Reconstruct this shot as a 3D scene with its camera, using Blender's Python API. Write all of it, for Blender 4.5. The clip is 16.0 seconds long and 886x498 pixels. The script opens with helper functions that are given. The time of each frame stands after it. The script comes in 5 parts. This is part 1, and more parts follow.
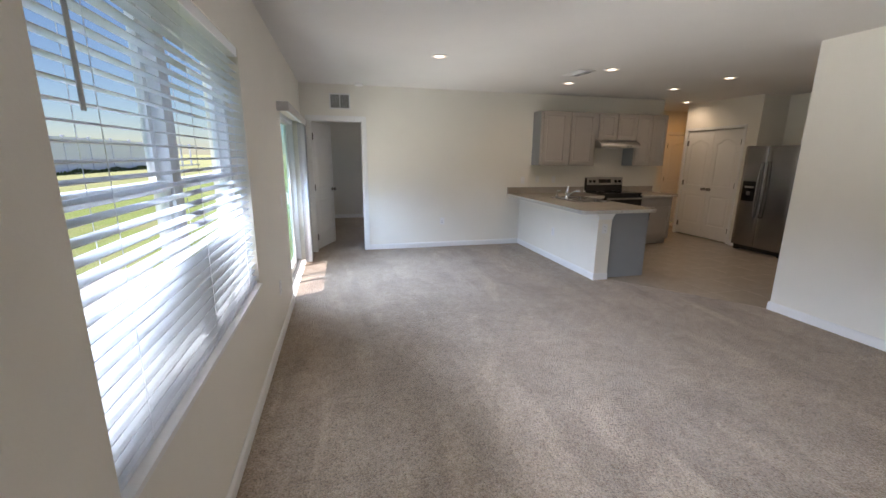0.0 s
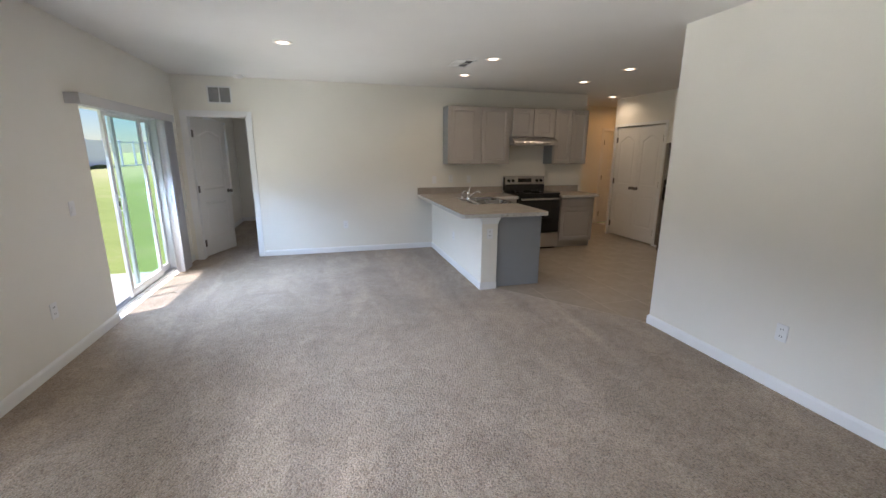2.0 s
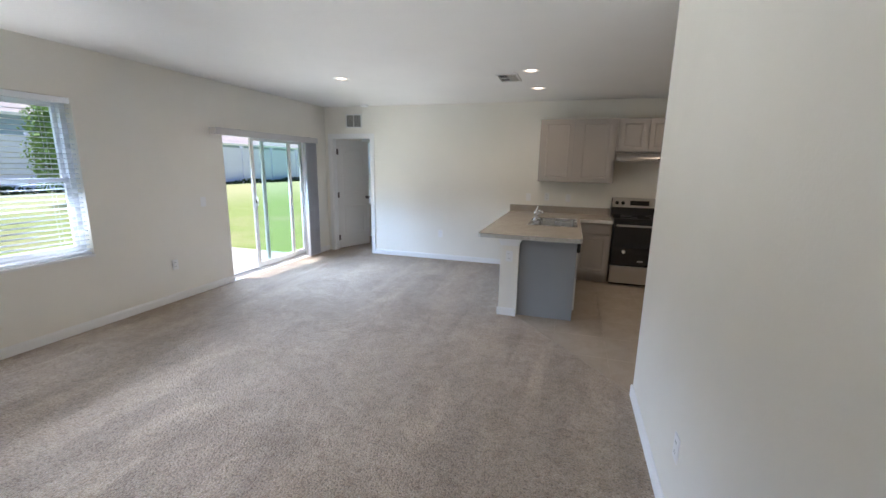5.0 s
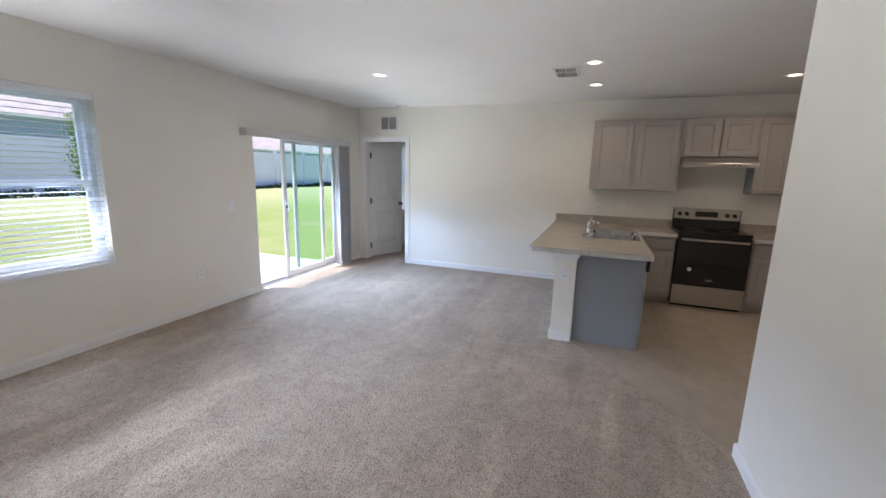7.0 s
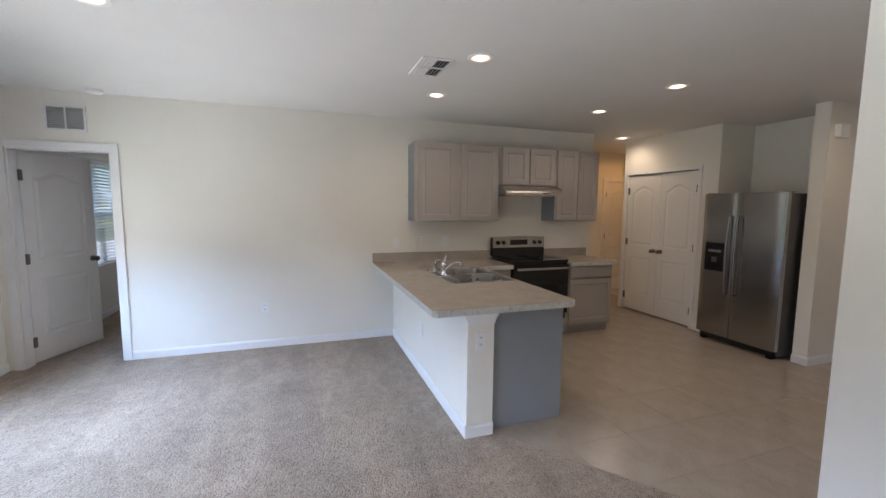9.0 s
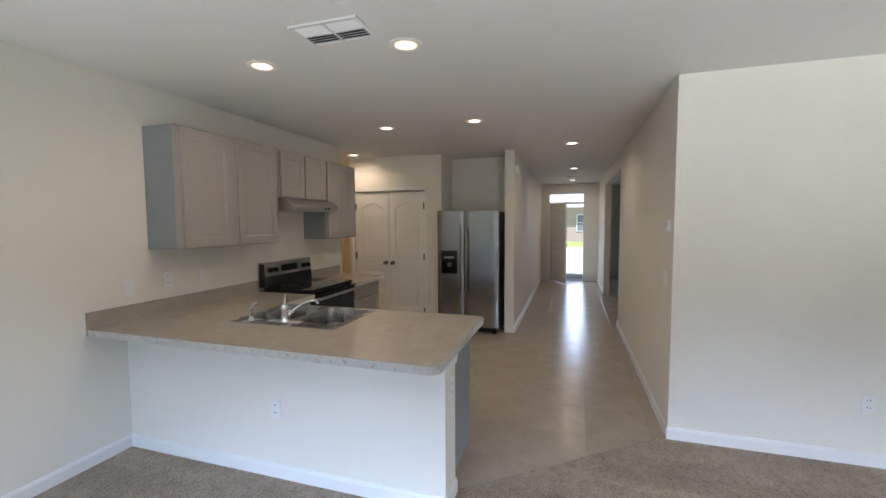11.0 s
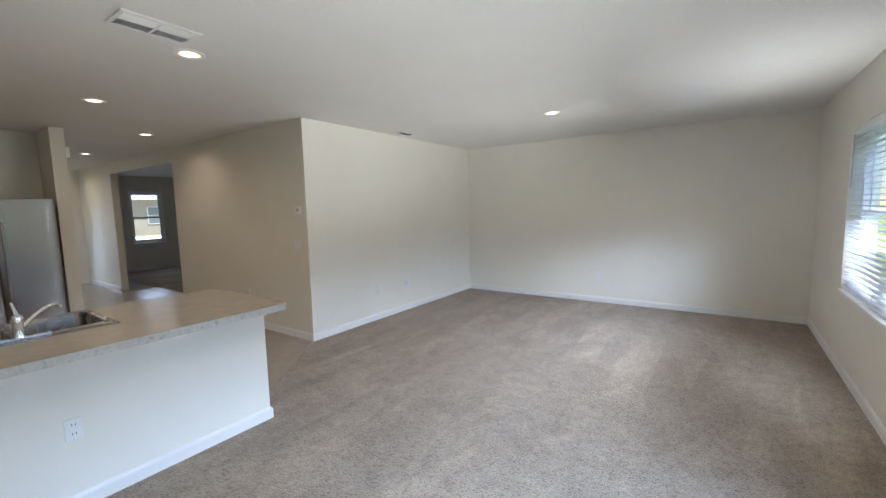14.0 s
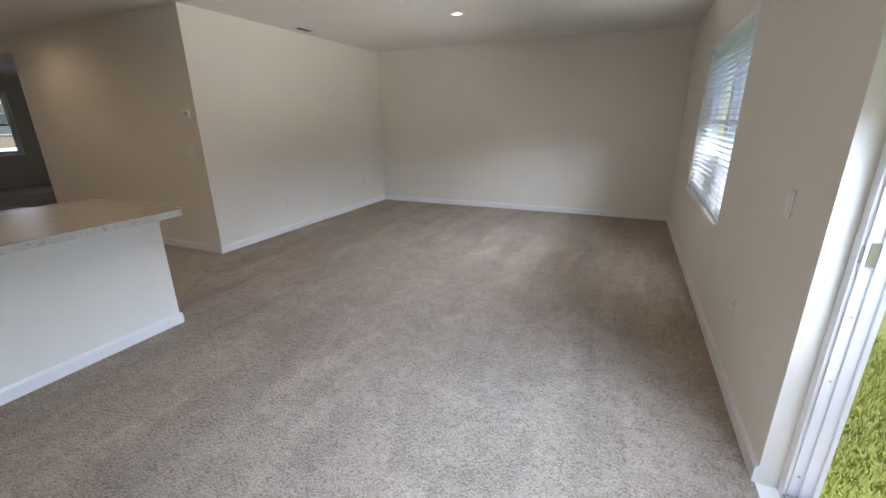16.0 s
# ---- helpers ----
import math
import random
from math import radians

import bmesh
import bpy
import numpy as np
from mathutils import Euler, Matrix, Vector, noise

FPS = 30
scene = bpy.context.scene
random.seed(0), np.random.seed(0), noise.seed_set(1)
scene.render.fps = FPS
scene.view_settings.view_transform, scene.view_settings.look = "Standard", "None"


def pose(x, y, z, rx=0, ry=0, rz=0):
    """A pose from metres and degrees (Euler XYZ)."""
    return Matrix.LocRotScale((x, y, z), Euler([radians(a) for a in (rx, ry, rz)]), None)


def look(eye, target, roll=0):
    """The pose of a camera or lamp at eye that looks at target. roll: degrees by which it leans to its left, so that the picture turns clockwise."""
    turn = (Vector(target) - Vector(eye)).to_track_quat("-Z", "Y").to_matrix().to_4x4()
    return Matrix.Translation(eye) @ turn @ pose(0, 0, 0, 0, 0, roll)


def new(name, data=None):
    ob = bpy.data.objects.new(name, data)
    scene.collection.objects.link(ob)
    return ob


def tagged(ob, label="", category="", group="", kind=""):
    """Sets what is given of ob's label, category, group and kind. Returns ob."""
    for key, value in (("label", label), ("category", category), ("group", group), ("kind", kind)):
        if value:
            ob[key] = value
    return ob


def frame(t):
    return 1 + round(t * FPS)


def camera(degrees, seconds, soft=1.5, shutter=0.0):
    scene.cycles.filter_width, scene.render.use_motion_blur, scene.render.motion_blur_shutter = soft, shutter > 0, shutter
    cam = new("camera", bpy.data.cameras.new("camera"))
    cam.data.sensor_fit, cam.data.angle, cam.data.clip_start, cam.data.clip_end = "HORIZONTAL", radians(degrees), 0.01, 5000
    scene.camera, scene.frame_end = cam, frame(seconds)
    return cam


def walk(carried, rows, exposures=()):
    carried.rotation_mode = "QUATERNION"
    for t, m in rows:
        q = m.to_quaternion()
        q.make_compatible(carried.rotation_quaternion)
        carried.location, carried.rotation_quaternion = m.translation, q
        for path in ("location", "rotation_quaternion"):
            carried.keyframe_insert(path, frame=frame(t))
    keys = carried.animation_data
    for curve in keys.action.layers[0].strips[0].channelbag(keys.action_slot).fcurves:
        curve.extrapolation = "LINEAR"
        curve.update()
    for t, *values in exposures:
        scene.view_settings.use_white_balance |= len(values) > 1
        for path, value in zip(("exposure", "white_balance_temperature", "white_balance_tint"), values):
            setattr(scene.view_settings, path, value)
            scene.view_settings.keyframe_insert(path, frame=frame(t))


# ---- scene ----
cam = camera(95.0, 16.0)
PATH = [
    (0, (-0.027, -0.013, 1.513), (0.447, 1.879, 1.067), 0.5),
    (0.5, (0.221, 0.014, 1.507), (0.704, 1.893, 1.023), 0.3),
    (1, (0.545, 0.054, 1.505), (1.056, 1.925, 1.017), 0.4),
    (1.5, (0.917, 0.117, 1.526), (1.446, 1.986, 1.05), 0.3),
    (2, (1.395, 0.108, 1.534), (1.918, 1.984, 1.077), 0.3),
    (2.5, (1.904, 0.151, 1.528), (2.374, 2.044, 1.083), 0.1),
    (3, (2.402, 0.163, 1.542), (2.755, 2.084, 1.112), 0.2),
    (3.5, (2.817, 0.142, 1.567), (3.004, 2.089, 1.148), 0.8),
    (4, (3.218, 0.19, 1.595), (3.151, 2.145, 1.175), 0.9),
    (4.5, (3.489, 0.118, 1.599), (3.153, 2.046, 1.184), 0.9),
    (5, (3.681, 0.104, 1.58), (3.102, 1.976, 1.177), 1.0),
    (5.2, (3.719, 0.11, 1.587), (3.062, 1.956, 1.186), 1.0),
    (6.25, (3.665, 0.190, 1.572), (2.865, 1.980, 1.188), 1.25),
    (7.3, (3.195, 0.641, 1.549), (2.604, 2.518, 1.195), 1.4),
    (7.5, (3.089, 0.744, 1.546), (2.598, 2.654, 1.215), 1.3),
    (8, (2.722, 1.115, 1.526), (2.551, 3.089, 1.248), 1.2),
    (8.5, (2.38, 1.497, 1.524), (2.597, 3.471, 1.287), 0.8),
    (9, (2.031, 1.935, 1.524), (2.677, 3.817, 1.323), 0.5),
    (9.2, (1.909, 2.082, 1.524), (2.718, 3.9, 1.328), 0.4),
    (11.3, (0.924, 3.99, 1.563), (2.898, 4.29, 1.441), -0.5),
    (11.5, (0.858, 4.184, 1.566), (2.853, 4.276, 1.449), -0.6),
    (12, (0.738, 4.612, 1.569), (2.691, 4.192, 1.469), -0.8),
    (12.5, (0.628, 5.018, 1.561), (2.425, 4.142, 1.486), -1.0),
    (13, (0.511, 5.364, 1.556), (2.085, 4.132, 1.475), -1.3),
    (13.5, (0.427, 5.683, 1.527), (1.765, 4.201, 1.404), -1.4),
    (14, (0.306, 5.918, 1.518), (1.444, 4.286, 1.314), -1.4),
    (14.5, (0.228, 6.017, 1.505), (1.212, 4.305, 1.186), -1.2),
    (15, (0.125, 6.054, 1.486), (1.016, 4.319, 1.047), -1.1),
    (15.5, (0.099, 6.048, 1.46), (0.921, 4.306, 0.921), -0.5),
    (16, (0.07, 6.028, 1.447), (0.848, 4.29, 0.836), -0.7),
]
# stops, kelvin and tint, as the clip's own camera adapts
EXPOSURES = [(0, 0.63, 6350, 19), (1, 0.57, 6600, 21), (2, 0.75, 6100, 17), (3.5, 0.85, 5800, 16), (5, 0.92, 5850, 16), (7.5, 0.91, 5850, 19),
             (9, 1.0, 5850, 19), (11.5, 1.05, 5950, 16), (12.5, 1.1, 6050, 17), (14, 0.95, 5950, 14), (15, 0.76, 5850, 15), (15.5, 0.59, 5800, 18),
             (16, 0.48, 6450, 18)]
walk(cam, [(t, look(eye, target, roll)) for t, eye, target, roll in PATH],
     exposures=EXPOSURES)

# ---- light ----
SUN_DIR = Vector((0.28, 0.15, -0.945)).normalized()   # the way the sunlight travels
world = bpy.data.worlds.new("world")
scene.world = world
world.use_nodes = True
wn = world.node_tree
sky = wn.nodes.new("ShaderNodeTexSky")
sky.sky_type = "NISHITA"
sky.sun_disc = False
sky.air_density, sky.dust_density, sky.ozone_density = 1.0, 0.15, 4.0
sky.sun_elevation = math.asin(-SUN_DIR.z)
sky.sun_rotation = math.atan2(-SUN_DIR.x, -SUN_DIR.y)
wn.links.new(sky.outputs["Color"], wn.nodes["Background"].inputs["Color"])
wn.nodes["Background"].inputs["Strength"].default_value = 0.075
sun_data = bpy.data.lights.new("sun", "SUN")
sun_data.energy, sun_data.angle, sun_data.color = 5.0, radians(0.5), (1.0, 0.97, 0.93)
sun = new("sun", sun_data)
sun.matrix_world = look((-4, -2, 14), Vector((-4, -2, 14)) + SUN_DIR)


def sky_strip(name, x, y, z, wide, tall, heading, dip, power, spread, colour=(0.72, 0.85, 1.0)):
    """A strip lamp for skylight or ground light, in an opening or added under the eave. heading: degrees round z that
    it faces, 0 is +x; dip: degrees below level.
    """
    d = bpy.data.lights.new(name, "AREA")
    d.shape, d.size, d.size_y, d.energy, d.color, d.spread = "RECTANGLE", wide, tall, power, colour, radians(spread)
    o = new(name, d)
    h, p = radians(heading), radians(dip)
    way = Vector((math.cos(h) * math.cos(p), math.sin(h) * math.cos(p), -math.sin(p)))
    o.matrix_world = look((x, y, z), Vector((x, y, z)) + way)
    return o


BLUE = (0.56, 0.75, 1.0)
BOUNCE = (1.0, 0.995, 0.90)
for heading, w in ((-44, 2.75), (-8, 2.9), (24, 2.35), (56, 1.8)):
    sky_strip("slider_skylight", -0.53, 5.3, 1.15, 1.1, 0.3, heading, 26, w, 54, BLUE)
    sky_strip("slider_ground_light", -0.53, 5.3, 0.25, 1.1, 0.2, heading - 4, -43, w * 0.62, 58, BOUNCE)
sky_strip("slider_near_skylight", -0.53, 5.2, 1.5, 1.5, 0.2, -24, 55, 15.5, 86, BLUE)
for heading, w in ((-48, 4.2), (-18, 4.9), (12, 5.5), (42, 4.1)):
    sky_strip("window_skylight", -0.53, 1.82, 1.28, 1.5, 0.22, heading, 26, w, 50)
sky_strip("window_near_skylight", -0.53, 1.82, 1.2, 1.5, 0.2, 0, 62, 1.8, 70)
for heading, w in ((-24, 2.9), (8, 3.5), (38, 2.4)):
    sky_strip("window_ground_light", -0.53, 1.82, 0.80, 1.5, 0.06, heading, -23, w, 46, BOUNCE)
sky_strip("window_high_light", -0.53, 1.82, 0.82, 1.5, 0.10, 0, -70, 2.0, 70, BOUNCE)
# unseen lamps added under the eave to brighten the blinds from outside
for y, wide in ((1.82, 1.8), (8.75, 1.8)):
    sky_strip("eave_skylight", -0.90, y, 2.40, wide, 0.25, 0, 62, 6, 110, BLUE)
sky_strip("entry_skylight", 12.05, 3.55, 1.0, 0.4, 1.8, 180, 20, 3.2, 120)
sky_strip("dining_skylight", 13.2, 1.36, 1.4, 0.7, 1.3, 180, 20, 2.8, 130)
sky_strip("bedroom_skylight", -0.40, 8.75, 1.3, 1.4, 0.3, 0, 30, 5.5, 60)
sky_strip("bedroom_ground_light", -0.40, 8.75, 0.8, 1.4, 0.2, 0, -45, 3.6, 70, BOUNCE)


# ---- materials ----
def material(name, build):
    m = bpy.data.materials.new(name)
    m.use_nodes = True
    n, l = m.node_tree.nodes, m.node_tree.links
    build(n, l, n["Principled BSDF"])
    return m


def coords(n, l, scale=(1, 1, 1), kind="Object"):
    t = n.new("ShaderNodeTexCoord")
    mp = n.new("ShaderNodeMapping")
    mp.inputs["Scale"].default_value = scale
    l.new(t.outputs[kind], mp.inputs["Vector"])
    return mp.outputs["Vector"]


def noise_tex(n, l, vec, scale, detail=4, rough=0.6, distortion=0.0):
    x = n.new("ShaderNodeTexNoise")
    x.inputs["Scale"].default_value, x.inputs["Detail"].default_value = scale, detail
    x.inputs["Roughness"].default_value, x.inputs["Distortion"].default_value = rough, distortion
    l.new(vec, x.inputs["Vector"])
    return x.outputs["Fac"]


def ramp(n, l, fac, *stops):
    r = n.new("ShaderNodeValToRGB")
    while len(r.color_ramp.elements) < len(stops):
        r.color_ramp.elements.new(0.5)
    for e, (p, c) in zip(r.color_ramp.elements, stops):
        e.position, e.color = p, (*c, 1) if len(c) == 3 else c
    l.new(fac, r.inputs["Fac"])
    return r.outputs["Color"]


def mixed(n, l, fac, a, b, mode="MIX"):
    m = n.new("ShaderNodeMix")
    m.data_type, m.blend_type = "RGBA", mode
    for key, v in ((0, fac), (6, a), (7, b)):
        if isinstance(v, (int, float)):
            m.inputs[key].default_value = v
        elif isinstance(v, tuple):
            m.inputs[key].default_value = (*v, 1)
        else:
            l.new(v, m.inputs[key])
    return m.outputs[2]


def bumped(n, l, bsdf, height, strength, distance):
    b = n.new("ShaderNodeBump")
    b.inputs["Strength"].default_value, b.inputs["Distance"].default_value = strength, distance
    l.new(height, b.inputs["Height"])
    l.new(b.outputs["Normal"], bsdf.inputs["Normal"])


def painted(name, colour, rough=0.6, tex=60, bump=0.15, dist=0.002, spread=0.04, kind="Object"):
    """Paint with a fine grain and faint large unevenness."""
    def build(n, l, b):
        v = coords(n, l, kind=kind)
        big = noise_tex(n, l, v, 1.3, 3)
        lo, hi = tuple(c * (1 - spread) for c in colour), tuple(min(1, c * (1 + spread)) for c in colour)
        l.new(ramp(n, l, big, (0.3, lo), (0.7, hi)), b.inputs["Base Color"])
        b.inputs["Roughness"].default_value = rough
        bumped(n, l, b, noise_tex(n, l, v, tex, 3), bump, dist)
    return material(name, build)


def plain_metal(name, colour, rough, stretch=(1, 1, 1), grain=220):
    def build(n, l, b):
        v = coords(n, l, stretch)
        f = noise_tex(n, l, v, grain, 3)
        l.new(ramp(n, l, f, (0.35, tuple(c * 0.985 for c in colour)), (0.65, colour)), b.inputs["Base Color"])
        b.inputs["Metallic"].default_value = 1
        r = n.new("ShaderNodeMapRange")
        r.inputs["To Min"].default_value, r.inputs["To Max"].default_value = rough * 0.96, rough * 1.06
        l.new(f, r.inputs["Value"])
        l.new(r.outputs["Result"], b.inputs["Roughness"])
        bumped(n, l, b, f, 0.01, 0.0003)
    return material(name, build)


WALL = painted("wall_paint", (0.825, 0.80, 0.73), 0.75, 75, 0.25, 0.003, 0.02)
CEIL = painted("ceiling_paint", (0.78, 0.77, 0.745), 0.9, 45, 0.5, 0.004, 0.02)
TRIM = painted("trim_paint", (0.83, 0.83, 0.82), 0.38, 30, 0.05, 0.001, 0.02)
DOOR = painted("door_paint", (0.82, 0.81, 0.785), 0.42, 120, 0.08, 0.001, 0.02)
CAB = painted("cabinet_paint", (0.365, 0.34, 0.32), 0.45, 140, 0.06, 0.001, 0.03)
# darker and bluer than the cabinet fronts
CAB_SIDE = painted("cabinet_side_colour", (0.27, 0.288, 0.305), 0.5, 140, 0.05, 0.001, 0.03)
PLASTIC = painted("white_plastic", (0.90, 0.90, 0.89), 0.35, 20, 0.02, 0.0005, 0.01)
PLATE = painted("wall_plate_white", (0.84, 0.84, 0.835), 0.4, 20, 0.02, 0.0005, 0.01)
VINYL = painted("white_vinyl", (0.88, 0.90, 0.92), 0.35, 20, 0.02, 0.0005, 0.01)


def slat_build(n, l, b):
    b.inputs["Base Color"].default_value = (0.80, 0.82, 0.85, 1)
    b.inputs["Roughness"].default_value = 0.45
    bumped(n, l, b, noise_tex(n, l, coords(n, l), 40, 3), 0.05, 0.001)
    tr = n.new("ShaderNodeBsdfTranslucent")
    tr.inputs["Color"].default_value = (0.86, 0.90, 0.94, 1)
    mx = n.new("ShaderNodeMixShader")
    mx.inputs[0].default_value = 0.34
    l.new(b.outputs[0], mx.inputs[1])
    l.new(tr.outputs[0], mx.inputs[2])
    l.new(mx.outputs[0], n["Material Output"].inputs["Surface"])


SLAT = material("blind_slat_white", slat_build)
VANE = painted("grey_vane", (0.58, 0.58, 0.61), 0.6, 300, 0.2, 0.001, 0.05)
VALANCE = painted("grey_valance", (0.58, 0.57, 0.57), 0.5, 60, 0.05, 0.001, 0.03)
BLACK = painted("black_enamel", (0.012, 0.012, 0.013), 0.16, 20, 0.01, 0.0005, 0.1)
BLACKGLASS = painted("black_glass", (0.008, 0.008, 0.009), 0.04, 8, 0.0, 0.0005, 0.1)
DARKGAP = painted("dark_void", (0.03, 0.03, 0.03), 0.9, 20, 0.1, 0.001, 0.1)
GREYSIDE = painted("appliance_grey_side", (0.10, 0.10, 0.105), 0.5, 300, 0.2, 0.001, 0.05)
STEEL = plain_metal("brushed_steel", (0.41, 0.41, 0.415), 0.26, (1, 1, 1), 3)
STEEL_H = plain_metal("brushed_steel_level", (0.50, 0.48, 0.46), 0.28, (0.015, 1, 1))
CHROME = plain_metal("chrome", (0.82, 0.82, 0.84), 0.08)
SINKSTEEL = plain_metal("sink_steel", (0.34, 0.335, 0.33), 0.27, (1, 1, 1), 5)
NICKEL = plain_metal("satin_nickel", (0.20, 0.185, 0.17), 0.38)
VENTMETAL = painted("vent_white", (0.78, 0.78, 0.77), 0.4, 20, 0.02, 0.0005, 0.01)
STICKER = painted("white_sticker", (0.85, 0.85, 0.84), 0.5, 20, 0.02, 0.0005, 0.01)
ALUMINIUM = plain_metal("mill_aluminium", (0.55, 0.55, 0.56), 0.35)
BRONZE = painted("dark_hardware", (0.05, 0.045, 0.04), 0.4, 60, 0.05, 0.001, 0.1)


def carpet_build(n, l, b):
    v = coords(n, l)
    warp = n.new("ShaderNodeVectorMath")
    warp.operation = "MULTIPLY_ADD"
    wob = n.new("ShaderNodeTexNoise")
    wob.inputs["Scale"].default_value = 60
    l.new(v, wob.inputs["Vector"])
    l.new(wob.outputs["Color"], warp.inputs[0])
    warp.inputs[1].default_value = (0.016, 0.016, 0.0)
    l.new(v, warp.inputs[2])
    cell = n.new("ShaderNodeTexVoronoi")
    cell.inputs["Scale"].default_value = 92
    l.new(warp.outputs[0], cell.inputs["Vector"])
    tuft = cell.outputs["Distance"]
    pile_pits = noise_tex(n, l, v, 120, 2, 0.6)
    clump = noise_tex(n, l, v, 24, 5, 0.72)
    # vacuum lanes that lie along the room, broken up by footfalls
    lane = noise_tex(n, l, coords(n, l, (1, 0.22, 1)), 4.2, 2, 0.4, 0.25)
    patch = noise_tex(n, l, v, 1.6, 3, 0.6, 0.6)
    # shade between tufts and in the pile's pits is painted into the colour
    base = ramp(n, l, tuft, (0.15, (0.545, 0.440, 0.338)), (0.50, (0.468, 0.371, 0.281)), (0.82, (0.235, 0.179, 0.130)))
    base = mixed(n, l, 0.5, base, ramp(n, l, pile_pits, (0.36, (0.190, 0.144, 0.104)), (0.46, (0.424, 0.337, 0.255)), (0.66, (0.595, 0.490, 0.382))))
    base = mixed(n, l, 1.0, base, ramp(n, l, lane, (0.38, (0.955, 0.955, 0.955)), (0.62, (1.0, 1.0, 1.0))), "MULTIPLY")
    base = mixed(n, l, 1.0, base, ramp(n, l, patch, (0.42, (0.90, 0.895, 0.89)), (0.56, (1.0, 1.0, 1.0))), "MULTIPLY")
    tread = noise_tex(n, l, v, 8.5, 3, 0.65, 0.8)
    base = mixed(n, l, 1.0, base, ramp(n, l, tread, (0.40, (0.90, 0.895, 0.89)), (0.58, (1.04, 1.04, 1.04))), "MULTIPLY")
    base = mixed(n, l, 1.0, base, ramp(n, l, clump, (0.36, (0.76, 0.75, 0.74)), (0.52, (0.92, 0.915, 0.91))), "MULTIPLY")
    # strokes of the vacuum cleaner: long patches with pointed ends, each brushed its own way
    strokes = []
    for turn, size in ((4, (6.2, 1.15, 1)), (-9, (3.6, 0.7, 1))):
        mp = n.new("ShaderNodeMapping")
        mp.inputs["Rotation"].default_value = (0, 0, radians(turn))
        mp.inputs["Scale"].default_value = size
        wv = n.new("ShaderNodeVectorMath")
        wv.operation = "MULTIPLY_ADD"
        l.new(wob.outputs["Color"], wv.inputs[0])
        wv.inputs[1].default_value = (0.05, 0.05, 0.0)
        l.new(v, wv.inputs[2])
        l.new(wv.outputs[0], mp.inputs["Vector"])
        st = n.new("ShaderNodeTexVoronoi")
        st.voronoi_dimensions = "2D"
        st.inputs["Scale"].default_value = 1.0
        l.new(mp.outputs["Vector"], st.inputs["Vector"])
        strokes.append(ramp(n, l, st.outputs["Color"], (0.25, (0.915, 0.912, 0.91)), (0.75, (1.06, 1.06, 1.055))))
    swept = mixed(n, l, 1.0, mixed(n, l, 1.0, base, strokes[0], "MULTIPLY"), strokes[1], "MULTIPLY")
    worn = ramp(n, l, noise_tex(n, l, v, 0.55, 2, 0.5), (0.38, (0.25, 0.25, 0.25)), (0.52, (1.0, 1.0, 1.0)))
    base = mixed(n, l, worn, base, swept)
    l.new(base, b.inputs["Base Color"])
    b.inputs["Roughness"].default_value = 1.0
    b.inputs["Specular IOR Level"].default_value = 0.1
    b.inputs["Sheen Weight"].default_value = 0.25
    add = n.new("ShaderNodeMath")
    add.operation = "MULTIPLY_ADD"
    l.new(clump, add.inputs[0])
    add.inputs[1].default_value = 1.1
    inv = n.new("ShaderNodeMath")
    inv.operation = "SUBTRACT"
    inv.inputs[0].default_value = 1.0
    l.new(tuft, inv.inputs[1])
    l.new(inv.outputs[0], add.inputs[2])
    bumped(n, l, b, add.outputs[0], 0.8, 0.010)


CARPET = material("beige_carpet", carpet_build)


def tile_build(n, l, b):
    v = coords(n, l)
    info = n.new("ShaderNodeObjectInfo")
    cloud = noise_tex(n, l, v, 5, 5, 0.6, 0.8)
    speck = noise_tex(n, l, v, 90, 3)
    c = ramp(n, l, cloud, (0.3, (0.35, 0.295, 0.235)), (0.7, (0.43, 0.37, 0.305)))
    c = mixed(n, l, 0.2, c, ramp(n, l, speck, (0.4, (0.31, 0.255, 0.205)), (0.6, (0.47, 0.41, 0.345))))
    c = mixed(n, l, 1.0, c, ramp(n, l, info.outputs["Random"], (0.0, (0.975, 0.975, 0.975)), (1.0, (1.0, 1.0, 1.0))), "MULTIPLY")
    l.new(c, b.inputs["Base Color"])
    b.inputs["Roughness"].default_value = 0.23
    bumped(n, l, b, cloud, 0.05, 0.002)


TILE = material("beige_floor_tile", tile_build)
GROUT = painted("grout", (0.40, 0.345, 0.285), 0.9, 150, 0.3, 0.001, 0.08)


def laminate_build(n, l, b):
    v = coords(n, l)
    big = noise_tex(n, l, v, 7, 6, 0.65, 0.6)
    fine = noise_tex(n, l, v, 130, 4, 0.7)
    c = ramp(n, l, big, (0.32, (0.34, 0.295, 0.245)), (0.5, (0.38, 0.336, 0.284)), (0.7, (0.43, 0.388, 0.335)))
    c = mixed(n, l, 0.25, c, ramp(n, l, fine, (0.35, (0.28, 0.243, 0.20)), (0.65, (0.485, 0.438, 0.385))))
    l.new(c, b.inputs["Base Color"])
    b.inputs["Roughness"].default_value = 0.24
    bumped(n, l, b, fine, 0.05, 0.0008)


LAMINATE = material("speckled_laminate", laminate_build)


def edge_build(n, l, b):
    v = coords(n, l)
    big = noise_tex(n, l, v, 38, 5, 0.7, 1.0)
    l.new(ramp(n, l, big, (0.34, (0.33, 0.31, 0.27)), (0.42, (0.52, 0.51, 0.47)), (0.6, (0.60, 0.60, 0.57))), b.inputs["Base Color"])
    b.inputs["Roughness"].default_value = 0.4


LAMEDGE = material("mottled_laminate_edge", edge_build)


